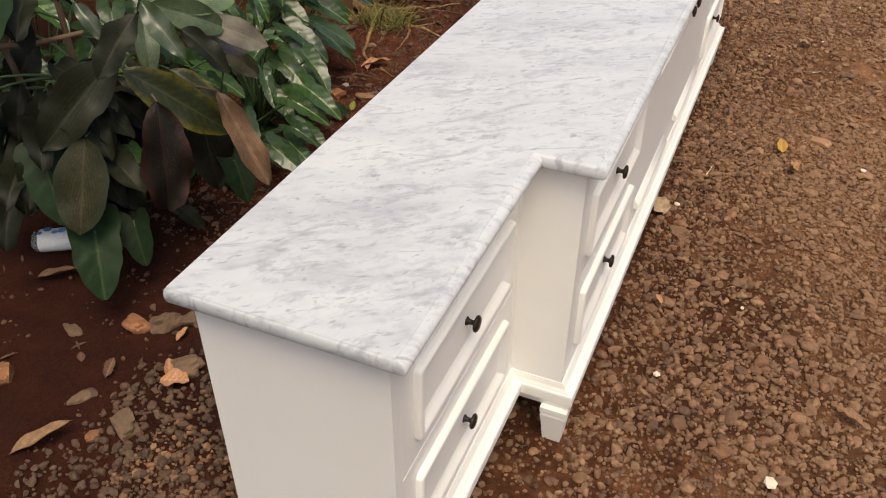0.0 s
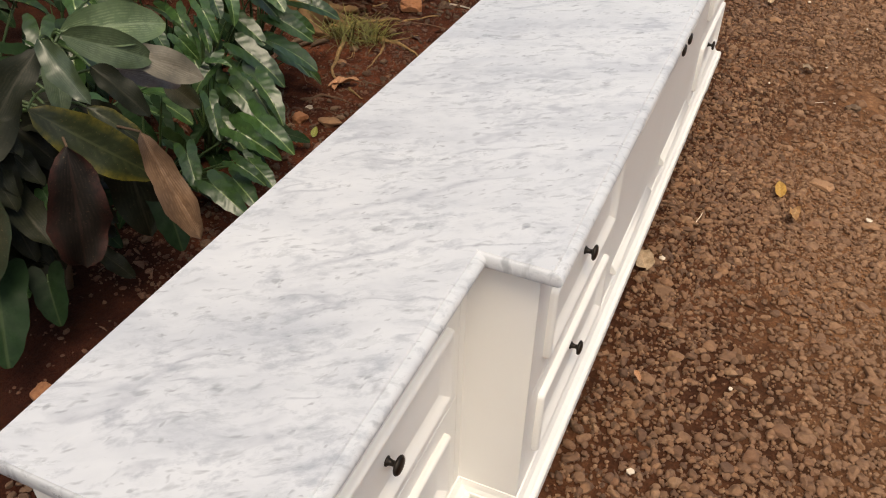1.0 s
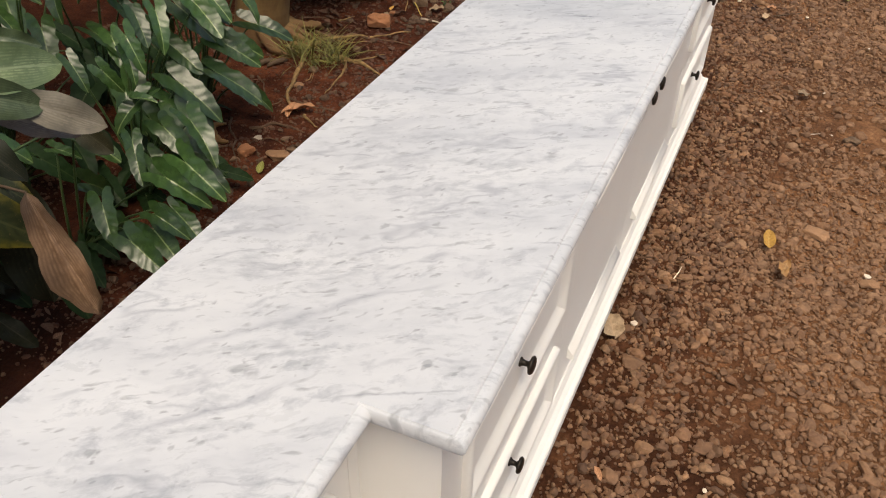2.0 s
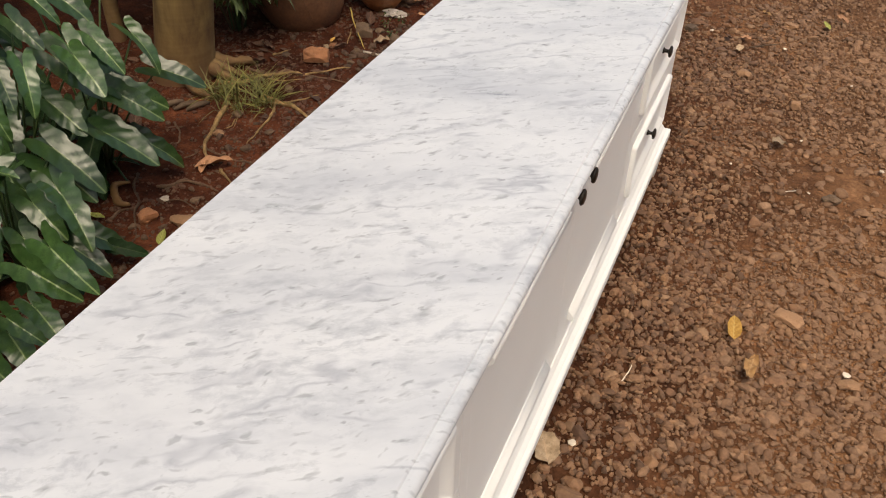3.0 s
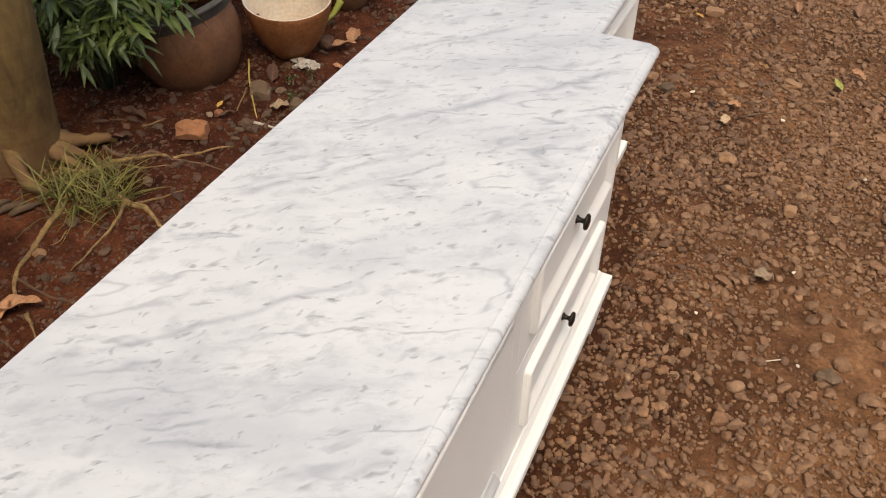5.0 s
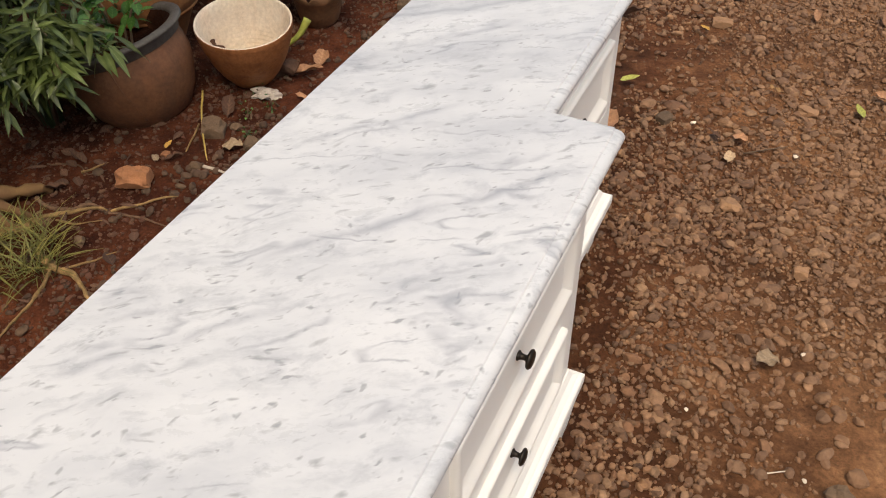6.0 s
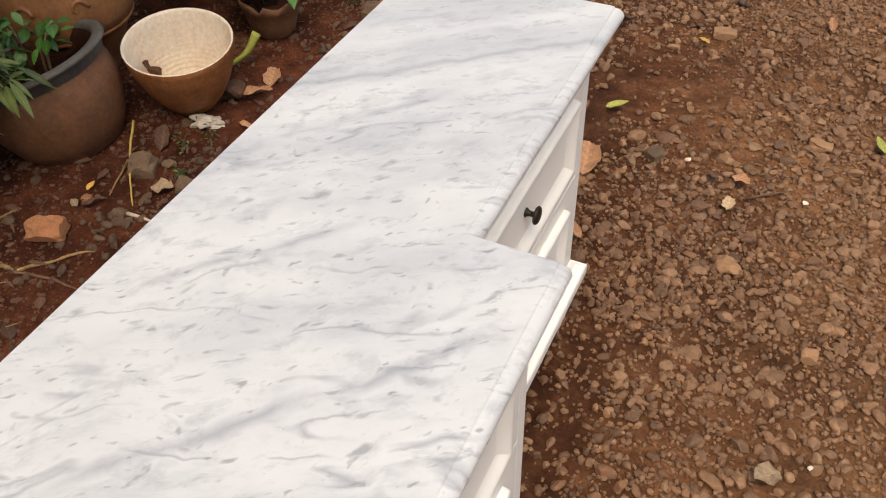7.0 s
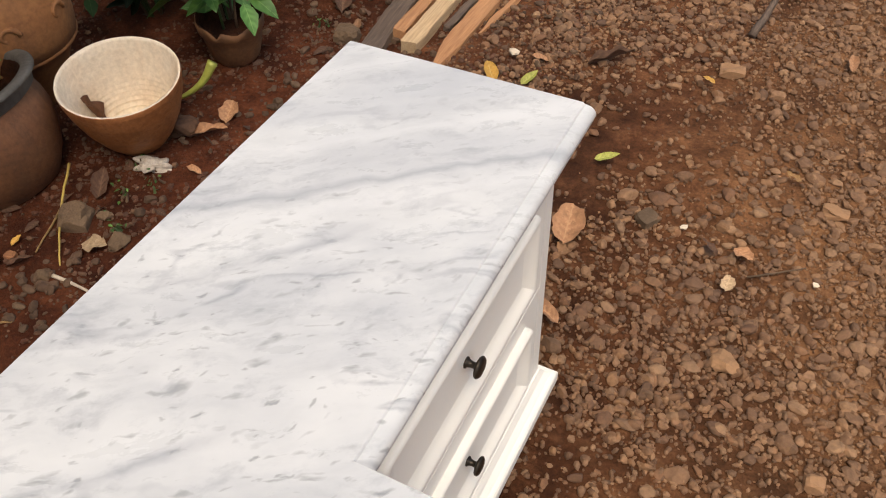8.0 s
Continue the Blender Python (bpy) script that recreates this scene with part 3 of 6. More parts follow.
def bar(bm, xf, y0, y1, z, way):
    """A bold strip along the upper or lower side of a door's flat panel."""
    shape = [(0.0, 0.0), (0.0, 0.86), (0.0012, 0.96), (0.004, 1.0), (0.009, 1.0), (0.012, 0.92), (0.016, 0.69), (0.020, 0.42), (0.025, 0.24), (0.030, 0.07), (0.030, 0.0)]

    def strip(across, ends, proud):
        rows = []
        for e in ends:
            rows.append([bm.verts.new((xf + h * proud, e, across[0] + d * across[1])) for d, h in shape])
        for k in range(len(shape) - 1):
            bm.faces.new((rows[0][k], rows[0][k + 1], rows[1][k + 1], rows[1][k])).smooth = 0 < k
        for r in rows:
            bm.faces.new(r)

    strip((z, way), (y0, y1), 0.0145)
    bmesh.ops.recalc_face_normals(bm, faces=bm.faces)


def front(kind, y0, y1, z0, z1, xf, ry0, ry1, rz0, rz1, ky, kz):
    """A drawer or door front in its opening, with its moulding and knob."""
    g = 0.0011
    bm = one_box(xf - 0.0155, xf, y0 + 0.0005, y1 - 0.0005, z0 + g, z1 - g, bevel=0.0012, segs=2)
    ob = part(kind, bm, PAINT, sideboard)
    if kind == "door":
        for z, way in ((rz0, 1), (rz1, -1)):
            bm = bmesh.new()
            bar(bm, xf, ry0, ry1, z, way)
            part("moulding", bm, PAINT, ob)
    else:
        bm = bmesh.new()
        ring(bm, xf, ry0, ry1, rz0, rz1)
        part("moulding", bm, PAINT, ob)
    placed("knob", KNOB_MESH, ob, Matrix.Translation((xf, ky, kz)), "dark bronze round knob")
    return ob


def drawer_stack(y0, y1, xf):
    c = (y0 + y1) / 2
    for z0, z1 in ((RAIL_LO, RAIL_MID), (RAIL_MID, RAIL_HI)):
        kz = (z0 + z1) / 2
        front("drawer", y0, y1, z0, z1, xf, y0 + 0.048, y1 - 0.048, kz - 0.082, kz + 0.082, c, kz)


def wing(y0, y1):
    carcass("wing_carcass", y0, y1, XS)
    frame_bar("top_rail", XS - 0.016, XS, y0 + 0.01, y1 - 0.01, RAIL_HI, Z_SLAB)
    frame_bar("bottom_rail", XS - 0.016, XS, y0 + 0.01, y1 - 0.01, Z_BASE - 0.03, RAIL_LO)
    frame_bar("stile", XS - 0.016, XS, y0 + 0.01, y0 + 0.026, RAIL_LO, RAIL_HI)
    frame_bar("stile", XS - 0.016, XS, y1 - 0.026, y1 - 0.01, RAIL_LO, RAIL_HI)
    drawer_stack(y0 + 0.026, y1 - 0.026, XS)


wing(Y[0], Y[1])
wing(Y[2], Y[3])
carcass("centre_carcass", Y[1], Y[2], XC)
frame_bar("top_rail", XC - 0.016, XC, Y[1] + 0.01, Y[2] - 0.01, RAIL_HI, Z_SLAB)
frame_bar("bottom_rail", XC - 0.016, XC, Y[1] + 0.01, Y[2] - 0.01, Z_BASE - 0.03, RAIL_LO)
D0, D1 = 1.254, 2.366
for a, b in ((Y[1] + 0.01, Y[1] + 0.026), (D0 - 0.018, D0 + 0.018), (D1 - 0.018, D1 + 0.018), (Y[2] - 0.026, Y[2] - 0.01)):
    frame_bar("stile", XC - 0.016, XC, a, b, RAIL_LO, RAIL_HI)
drawer_stack(Y[1] + 0.026, D0 - 0.018, XC)
drawer_stack(D1 + 0.018, Y[2] - 0.026, XC)
MIDDLE = 1.81
front("door", D0 + 0.018, MIDDLE, RAIL_LO, RAIL_HI, XC, D0 + 0.066, MIDDLE - 0.085, RAIL_LO + 0.047, RAIL_HI - 0.047, MIDDLE - 0.041, 0.66)
front("door", MIDDLE, D1 - 0.018, RAIL_LO, RAIL_HI, XC, MIDDLE + 0.085, D1 - 0.066, RAIL_LO + 0.047, RAIL_HI - 0.047, MIDDLE + 0.041, 0.66)


def outline(d):
    """The carcass's plan, set out by d."""
    return [(X0 - d * 0.2, Y[0] - d), (XS + d, Y[0] - d), (XS + d, Y[1] - 0.4 * d), (XC + d, Y[1] - 0.4 * d), (XC + d, Y[2] + d), (XS + d, Y[2] + d), (XS + d, Y[3] + d), (X0 - d * 0.2, Y[3] + d)]


def base_moulding():
    """The stepped plinth that runs round under the fronts and ends."""
    bm = bmesh.new()
    prof = [(-0.012, 0.186), (0.003, 0.183), (0.007, 0.176), (0.010, 0.168), (0.017, 0.162), (0.020, 0.158), (0.028, 0.157), (0.031, 0.153),
            (0.031, 0.129), (0.028, 0.124), (0.022, 0.121), (0.019, 0.114), (0.012, Z_LEG), (-0.02, Z_LEG)]
    loops = [[bm.verts.new((x, y, z)) for x, y in outline(d)] for d, z in prof]
    n = len(loops[0])
    for a, b in zip(loops, loops[1:]):
        for k in range(n):
            bm.faces.new((a[k], b[k], b[(k + 1) % n], a[(k + 1) % n]))
    bm.faces.new(loops[-1][::-1])
    return part("base_moulding", bm, PAINT, sideboard)


base_moulding()


def leg(x, y):
    bm = bmesh.new()
    rings = []
    for half, z in ((0.032, Z_LEG), (0.032, 0.094), (0.030, 0.090), (0.031, 0.082), (0.028, 0.06), (0.0205, -0.014)):
        rings.append([bm.verts.new((x + sx * half, y + sy * half, z)) for sx, sy in ((-1, -1), (1, -1), (1, 1), (-1, 1))])
    for a, b in zip(rings, rings[1:]):
        for k in range(4):
            bm.faces.new((a[k], b[k], b[(k + 1) % 4], a[(k + 1) % 4]))
    bm.faces.new(rings[0])
    bm.faces.new(rings[-1][::-1])
    bmesh.ops.recalc_face_normals(bm, faces=bm.faces)
    part("leg", bm, PAINT, sideboard)


for x, y in ((XS - 0.02, Y[0] + 0.02), (XS - 0.02, Y[3] - 0.02), (XC - 0.008, Y[1] + 0.012), (XC - 0.008, Y[2] - 0.012), (X0 + 0.035, Y[0] + 0.02), (X0 + 0.035, Y[3] - 0.02),
             (X0 + 0.035, 1.2), (X0 + 0.035, 2.4), (XC - 0.012, D0), (XC - 0.012, D1)):
    leg(x, y)


def marble_top():
    bm = bmesh.new()
    d = 0.030
    plan = [(-0.003, Y[0] - d), (XS + 0.041, Y[0] - d), (XS + 0.041, Y[1] - d), (XC + 0.042, Y[1] - d), (XC + 0.042, Y[2] + 0.022), (XS + 0.041, Y[2] + 0.022), (XS + 0.041, Y[3] + 0.034), (-0.003, Y[3] + 0.034)]

    def inset(a, ay):
        """The plan drawn in by a, its outer corners rounded."""
        out = []
        n = len(plan)
        for i, (x, y) in enumerate(plan):
            p, c, q = Vector(plan[i - 1]), Vector((x, y)), Vector(plan[(i + 1) % n])
            d0, d1 = (c - p).normalized(), (q - c).normalized()
            n0, n1 = Vector((-d0.y, d0.x)), Vector((-d1.y, d1.x))
            c2 = c + Vector(((n0.x + n1.x) * a, (n0.y + n1.y) * ay))
            turn = d0.x * d1.y - d0.y * d1.x
            r = (0.0025 if turn > 0 else 0.001)
            for s in (0.0, 0.33, 0.67, 1.0):
                e0, e1 = c2 - d0 * r, c2 + d1 * r
                w = e0.lerp(c2, s).lerp(c2.lerp(e1, s), s)
                if w.x < 0.05:
                    w.x = -0.003 + (w.x + 0.003) * 0.3
                out.append(w)
        return out

    # bullnose with a small quirk on the upper side
    prof = [(0.0190, 0.0), (0.0178, -0.0006), (0.0162, -0.0030), (0.0122, -0.0035), (0.0072, -0.0054), (0.0033, -0.0090), (0.0006, -0.0135), (0.0, -0.018), (0.0012, -0.0225), (0.004, -0.0265), (0.009, -0.0288), (0.03, -0.029)]
    loops = [[bm.verts.new((w.x, w.y, Z_TOP + z)) for w in inset(a, 0.2 * a)] for a, z in prof]
    n = len(loops[0])
    for i, (a, b) in enumerate(zip(loops, loops[1:])):
        for k in range(n):
            f = bm.faces.new((a[k], b[k], b[(k + 1) % n], a[(k + 1) % n]))
            f.smooth = i > 2 or abs(a[k].co.x - a[(k + 1) % n].co.x) > abs(a[k].co.y - a[(k + 1) % n].co.y)
    bm.faces.new(loops[0])
    bm.faces.new(loops[-1][::-1])
    bmesh.ops.recalc_face_normals(bm, faces=bm.faces)
    return part("marble_top", bm, MARBLE)


tagged(marble_top(), "white marble slab with grey veining, rounded edge, lying on the sideboard", "marble top")


# ---------------------------------------------------------------- leaves
def leaf_mesh(name, material, width=0.4, lobe=0.0, droop=0.25, fold=0.18, wave=0.03, tip=1.0, peak=0.4, nl=10, nw=3, seed=0, twist=0.0, pucker=0.0):
    """A leaf one unit long from stalk to tip along y, its face up along z."""
    rng = random.Random(seed)
    bm = bmesh.new()
    uvl = bm.loops.layers.uv.new("uv")
    grid = []
    ph = rng.random() * 6
    for j in range(nl + 1):
        v = j / nl
        if v < peak:
            w = math.sin(v / peak * math.pi / 2) ** (0.55 if not lobe else 0.35)
            if lobe:
                w = 0.62 + 0.38 * math.sin(v / peak * math.pi / 2)
        else:
            w = math.cos((v - peak) / (1 - peak) * math.pi / 2) ** (0.75 * tip)
        w = max(w, 0.012) * width * 0.5 * (1 + wave * 0.9 * math.sin(v * 17 + ph * 2) + wave * 0.6 * math.sin(v * 31 + ph))
        row = []
        for i in range(-nw, nw + 1):
            u = i / nw
            back = lobe * math.sin(min(1.0, abs(u) * 1.15) * math.pi * 0.62) * (1 - v) ** 3 if lobe else 0.0
            x = u * w
            y = v - back
            arc = droop * max(v, 0) ** 2
            z = fold * abs(x) - arc + wave * math.sin(v * 13 + ph + (2 if u > 0 else 0)) * abs(u) ** 1.5
            z += twist * x * v + pucker * math.sin(v * 38 - abs(u) * 9) * math.sin(math.pi * abs(u)) * w / (0.5 * width)
            z += 0.035 * noise.noise(Vector((x * 6, v * 3.5, seed * 1.7))) * min(1.0, v * 4)
            y -= droop * 0.35 * v ** 3
            row.append((bm.verts.new((x, y, z)), (u * 0.5 + 0.5, v)))
        grid.append(row)
    for a, b in zip(grid, grid[1:]):
        for i in range(2 * nw):
            q = (a[i], a[i + 1], b[i + 1], b[i])
            f = bm.faces.new([p[0] for p in q])
            f.smooth = True
            for loop, p in zip(f.loops, q):
                loop[uvl].uv = p[1]
    me = bpy.data.meshes.new(name)
    bm.to_mesh(me)
    bm.free()
    me.materials.append(material)
    return me


def aim(p0, p1, face=(0, 0, 1), scale=None):
    """The pose that lays a unit leaf from p0 to p1 with its face towards a direction."""
    p0, p1 = Vector(p0), Vector(p1)
    y = (p1 - p0)
    length = y.length
    y.normalize()
    f = Vector(face)
    z = (f - y * f.dot(y)).normalized()
    x = y.cross(z)
    s = length if scale is None else scale
    m = Matrix((x, y, z)).transposed().to_4x4()
    return Matrix.Translation(p0) @ m @ Matrix.Scale(s, 4)


def joined_leaves(name, poses, shapes, material, parent=None, label="", sag=0.18):
    """Many small leaves as one mesh of real leaf shapes."""
    bm = bmesh.new()
    uvl = bm.loops.layers.uv.new("uv")
    for k, m in enumerate(poses):
        outline_pts = shapes[k % len(shapes)]
        n = len(outline_pts)
        mid = [bm.verts.new(m @ Vector((0, y, -0.0 - sag * y * y))) for y, w in outline_pts]
        lf = [bm.verts.new(m @ Vector((-w, y, 0.25 * w - sag * y * y))) for y, w in outline_pts]
        rt = [bm.verts.new(m @ Vector((w, y, 0.25 * w - sag * y * y))) for y, w in outline_pts]
        for i in range(n - 1):
            for quad, us in (((lf[i], mid[i], mid[i + 1], lf[i + 1]), (0, 0.5, 0.5, 0)), ((mid[i], rt[i], rt[i + 1], mid[i + 1]), (0.5, 1, 1, 0.5))):
                f = bm.faces.new(quad)
                f.smooth = True
                vv = (outline_pts[i][0], outline_pts[i][0], outline_pts[i + 1][0], outline_pts[i + 1][0])
                for loop, a, b in zip(f.loops, us, vv):
                    loop[uvl].uv = (a, b)
    return part(name, bm, material, parent, label)


NARROW = [(0.0, 0.01), (0.25, 0.085), (0.5, 0.10), (0.8, 0.05), (1.0, 0.003)]
OVAL = [(0.0, 0.01), (0.2, 0.20), (0.45, 0.27), (0.75, 0.17), (1.0, 0.004)]
BLADE = [(0.0, 0.012), (0.4, 0.014), (0.75, 0.009), (1.0, 0.001)]


# ---------------------------------------------------------------- planted bed: glossy-leaved philodendrons
EAR = 0.40


def eared_leaf(material, width, droop, fold, wave, twist, pleat, seed, open_ears=0.03):
    """A leaf with two long rounded ears behind the stalk and pleats along its side veins; stalk at the origin, tip at y = 1."""
    rng = random.Random(seed)
    bm = bmesh.new()
    uvl = bm.loops.layers.uv.new("uv")
    half = width / 2
    ph = rng.random() * 6
    rows, cols = 38, 5
    for side in (-1, 1):
        phs = ph + (1.3 if side > 0 else 0)
        grid = []
        for j in range(rows + 1):
            v = -EAR + (1 + EAR) * j / rows
            if v < 0:
                k = min(1.0, (v + EAR) / EAR)
                round_off = math.sqrt(max(0.0, 1 - (1 - min(1.0, k / 0.55)) ** 2))
                mid = half * (0.56 + open_ears * 3 * (1 - k))
                out = mid + half * 0.42 * round_off
                inn = max(0.004, mid - half * (0.42 + 0.14 * k) * round_off) if k < 0.97 else 0.0
            else:
                inn = 0.0
                out = half * (1.0 - 0.10 * math.sin(min(1.0, v / 0.3) * math.pi)) * max(0.02, math.cos(v * math.pi / 2)) ** 0.55
                out = max(out, 0.004)
            out *= 1 + wave * math.sin(v * 21 + phs)
            row = []
            for i in range(cols + 1):
                s = i / cols
                x = inn + (out - inn) * s
                z = fold * x - droop * max(v, 0) ** 2 - 0.25 * min(0.0, v) ** 2
                body = math.sin(math.pi * min(1.0, s * 0.85 + 0.08)) * min(1.0, (1 - v) * 3)
                z += (0.62 * pleat * math.sin(v * 29 - x * 30 + 1.6 * math.sin(v * 8 + phs)) + 0.016 * noise.noise(Vector((x * 6 * side, v * 4, seed)))) * body + wave * 0.4 * half * math.sin(v * 15 + phs) * s * s
                z += twist * side * x * v
                row.append((bm.verts.new((side * x, v - droop * 0.35 * max(v, 0) ** 3, z)), (0.5 + 0.5 * side * min(1.0, x / half), (v + EAR) / (1 + EAR))))
            grid.append(row)
        for a, b in zip(grid, grid[1:]):
            for i in range(cols):
                q = (a[i], a[i + 1], b[i + 1], b[i]) if side > 0 else (a[i + 1], a[i], b[i], b[i + 1])
                f = bm.faces.new([p[0] for p in q])
                f.smooth = True
                for loop, p in zip(f.loops, q):
                    loop[uvl].uv = p[1]
    bmesh.ops.remove_doubles(bm, verts=bm.verts, dist=0.0008)
    me = bpy.data.meshes.new("leaf")
    bm.to_mesh(me)
    bm.free()
    me.materials.append(material)
    return me


PHILO_SHAPES = [eared_leaf(PHILO, 0.50, 0.22, 0.30, 0.05, 0.0, 0.013, 11),
                eared_leaf(PHILO, 0.44, 0.34, 0.45, 0.07, 0.4, 0.015, 12, 0.05),
                eared_leaf(PHILO, 0.54, 0.14, 0.22, 0.05, -0.4, 0.013, 13),
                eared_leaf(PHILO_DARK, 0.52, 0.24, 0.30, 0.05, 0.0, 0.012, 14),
                eared_leaf(PHILO, 0.46, 0.30, 0.55, 0.08, 0.25, 0.015, 15, 0.06)]


def stalk(parent, a, b, r=0.004, mat=None, sag=0.05, name="petiole"):
    bm = bmesh.new()
    mid = (Vector(a) + Vector(b)) / 2 + Vector((0, 0, sag))
    tube(bm, curve_pts(a, mid, b, 5), [r * (1.25 - 0.5 * i / 5) for i in range(6)], 6)
    return part(name, bm, mat or STALK, parent, smooth=True)


def philodendron(x, y, count, height, reach, seed, az=15, spread=80, lo=0.13, hi=0.20):
    """A clump with leaves on long stalks, lower ones in the copy darkened for shade."""
    rng = random.Random(seed)
    z = ground_z(x, y)
    plant = thing("philodendron", "leafy plant with glossy puckered arrow-shaped green leaves, growing in bare soil", "plant", "philodendrons in the bed", pose(x, y, z))
    for k in range(count):
        a = radians(az + rng.uniform(-spread, spread))
        f = (k + 0.5) / count
        h = height * (0.18 + 0.82 * f) * rng.uniform(0.85, 1.1)
        r = reach * (1 - 0.55 * f) * rng.uniform(0.5, 1.15)
        base = Vector((r * math.cos(a), r * math.sin(a), h))
        L = rng.uniform(lo, hi)
        a2 = a + radians(rng.uniform(-40, 40))
        down = radians(rng.uniform(12, 58))
        tip = base + L * Vector((math.cos(a2) * math.cos(down), math.sin(a2) * math.cos(down), -math.sin(down)))
        tip.z = max(tip.z, 0.02)
        stalk(plant, (0.02 * math.cos(a), 0.02 * math.sin(a), -0.01), base, 0.0038, STALK, 0.08)
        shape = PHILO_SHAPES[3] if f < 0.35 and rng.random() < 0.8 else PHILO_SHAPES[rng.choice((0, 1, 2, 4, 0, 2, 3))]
        placed("leaf", shape, plant, aim(base, tip, (0.35 * math.cos(a) + rng.uniform(-0.4, 0.5), rng.uniform(-0.6, 0.3), 1.0)))
    # small leaves low in the clump, added dark so the gaps look shaded
    for _ in range(7):
        a = radians(az + rng.uniform(-120, 120))
        r, h = reach * rng.uniform(0.1, 0.7), rng.uniform(0.03, 0.45) * height
        base = Vector((r * math.cos(a), r * math.sin(a), h))
        tip = base + rng.uniform(0.08, 0.13) * Vector((math.cos(a), math.sin(a), rng.uniform(-0.6, 0.1))).normalized()
        tip.z = max(tip.z, 0.015)
        stalk(plant, (0.01 * math.cos(a), 0.01 * math.sin(a), -0.01), base, 0.0028, STALK, 0.03)
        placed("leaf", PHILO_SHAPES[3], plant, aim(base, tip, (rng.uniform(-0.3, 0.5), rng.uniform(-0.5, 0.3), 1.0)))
    return plant


CLUMPS = []
for n, (x, y, c, h, r) in enumerate([(-1.08, 1.42, 3, 0.26, 0.24), (-1.10, 1.75, 4, 0.28, 0.24), (-1.32, 2.00, 6, 0.44, 0.26), (-1.25, 2.28, 4, 0.32, 0.22), (-1.55, 1.62, 13, 0.66, 0.40),
                                     (-1.66, 2.20, 12, 0.62, 0.40), (-1.80, 1.95, 11, 0.75, 0.40), (-1.40, 1.20, 12, 0.56, 0.38), (-2.00, 1.55, 12, 0.85, 0.45),
                                     (-1.80, 1.05, 12, 0.70, 0.45), (-2.2, 2.15, 10, 0.8, 0.45), (-2.3, 1.1, 12, 0.9, 0.5), (-2.5, 1.7, 10, 0.95, 0.5), (-2.1, 0.6, 10, 0.7, 0.45)]):
    CLUMPS.append(philodendron(x, y, c, h, r, 40 + n))

# leaves of the front clumps, each from its stalk end to its tip
FRONT_A = [
    ((-0.957, 1.731, 0.367), (-1.004, 1.583, 0.306)),
    ((-0.9, 1.564, 0.27), (-0.829, 1.491, 0.213)),
    ((-0.873, 1.762, 0.301), (-0.696, 1.68, 0.228)),
    ((-0.798, 1.616, 0.255), (-0.603, 1.556, 0.202)),
    ((-0.88, 1.385, 0.229), (-0.775, 1.292, 0.157)),
    ((-0.762, 1.323, 0.175), (-0.603, 1.288, 0.118)),
    ((-0.755, 1.412, 0.153), (-0.608, 1.35, 0.117)),
    ((-0.734, 1.484, 0.175), (-0.597, 1.44, 0.133)),
    ((-1.121, 1.463, 0.275), (-1.049, 1.514, 0.236)),
    ((-1.163, 1.64, 0.477), (-1.081, 1.622, 0.387)),
    ((-1.135, 1.715, 0.422), (-1.074, 1.746, 0.327)),
    ((-1.009, 1.868, 0.352), (-0.809, 1.867, 0.249)),
    ((-1.093, 1.807, 0.51), (-0.993, 1.764, 0.402)),
]
FRONT_B = [
    ((-1.139, 1.981, 0.639), (-1.013, 1.963, 0.578)),
    ((-1.074, 1.936, 0.548), (-0.97, 1.852, 0.444)),
    ((-1.098, 1.871, 0.548), (-1.021, 1.832, 0.456)),
    ((-1.04, 2.064, 0.528), (-0.888, 2.016, 0.448)),
    ((-1.118, 2.218, 0.5), (-0.988, 2.202, 0.407)),
    ((-1.111, 2.359, 0.465), (-0.952, 2.337, 0.374)),
    ((-1.151, 2.455, 0.283), (-0.965, 2.53, 0.23)),
    ((-1.112, 2.262, 0.309), (-0.984, 2.356, 0.217)),
    ((-1.098, 2.158, 0.232), (-0.901, 2.185, 0.136)),
    ((-1.131, 2.003, 0.395), (-0.971, 1.993, 0.316)),
    ((-1.043, 1.86, 0.304), (-0.839, 1.851, 0.22)),
    ((-0.951, 1.725, 0.273), (-0.804, 1.689, 0.202)),
]
FRONT_C = [
    ((-0.985, 1.41, 0.385), (-0.839, 1.443, 0.362)),
    ((-0.968, 1.823, 0.279), (-0.809, 1.758, 0.165)),
    ((-0.818, 1.541, 0.233), (-0.636, 1.543, 0.168)),
    ((-0.721, 1.396, 0.215), (-0.593, 1.39, 0.172)),
    ((-0.747, 1.487, 0.177), (-0.655, 1.465, 0.128)),
    ((-0.992, 1.674, 0.36), (-0.895, 1.679, 0.389)),
    ((-0.94, 1.601, 0.295), (-0.857, 1.52, 0.228)),
    ((-0.859, 1.705, 0.174), (-0.694, 1.715, 0.106)),
    ((-1.092, 1.806, 0.449), (-1.015, 1.739, 0.381)),
    ((-0.856, 1.865, 0.036), (-0.759, 1.907, 0.009)),
    ((-1.148, 2.093, 0.334), (-1.065, 2.046, 0.259)),
    ((-1.184, 2.316, 0.36), (-1.089, 2.295, 0.23)),
]
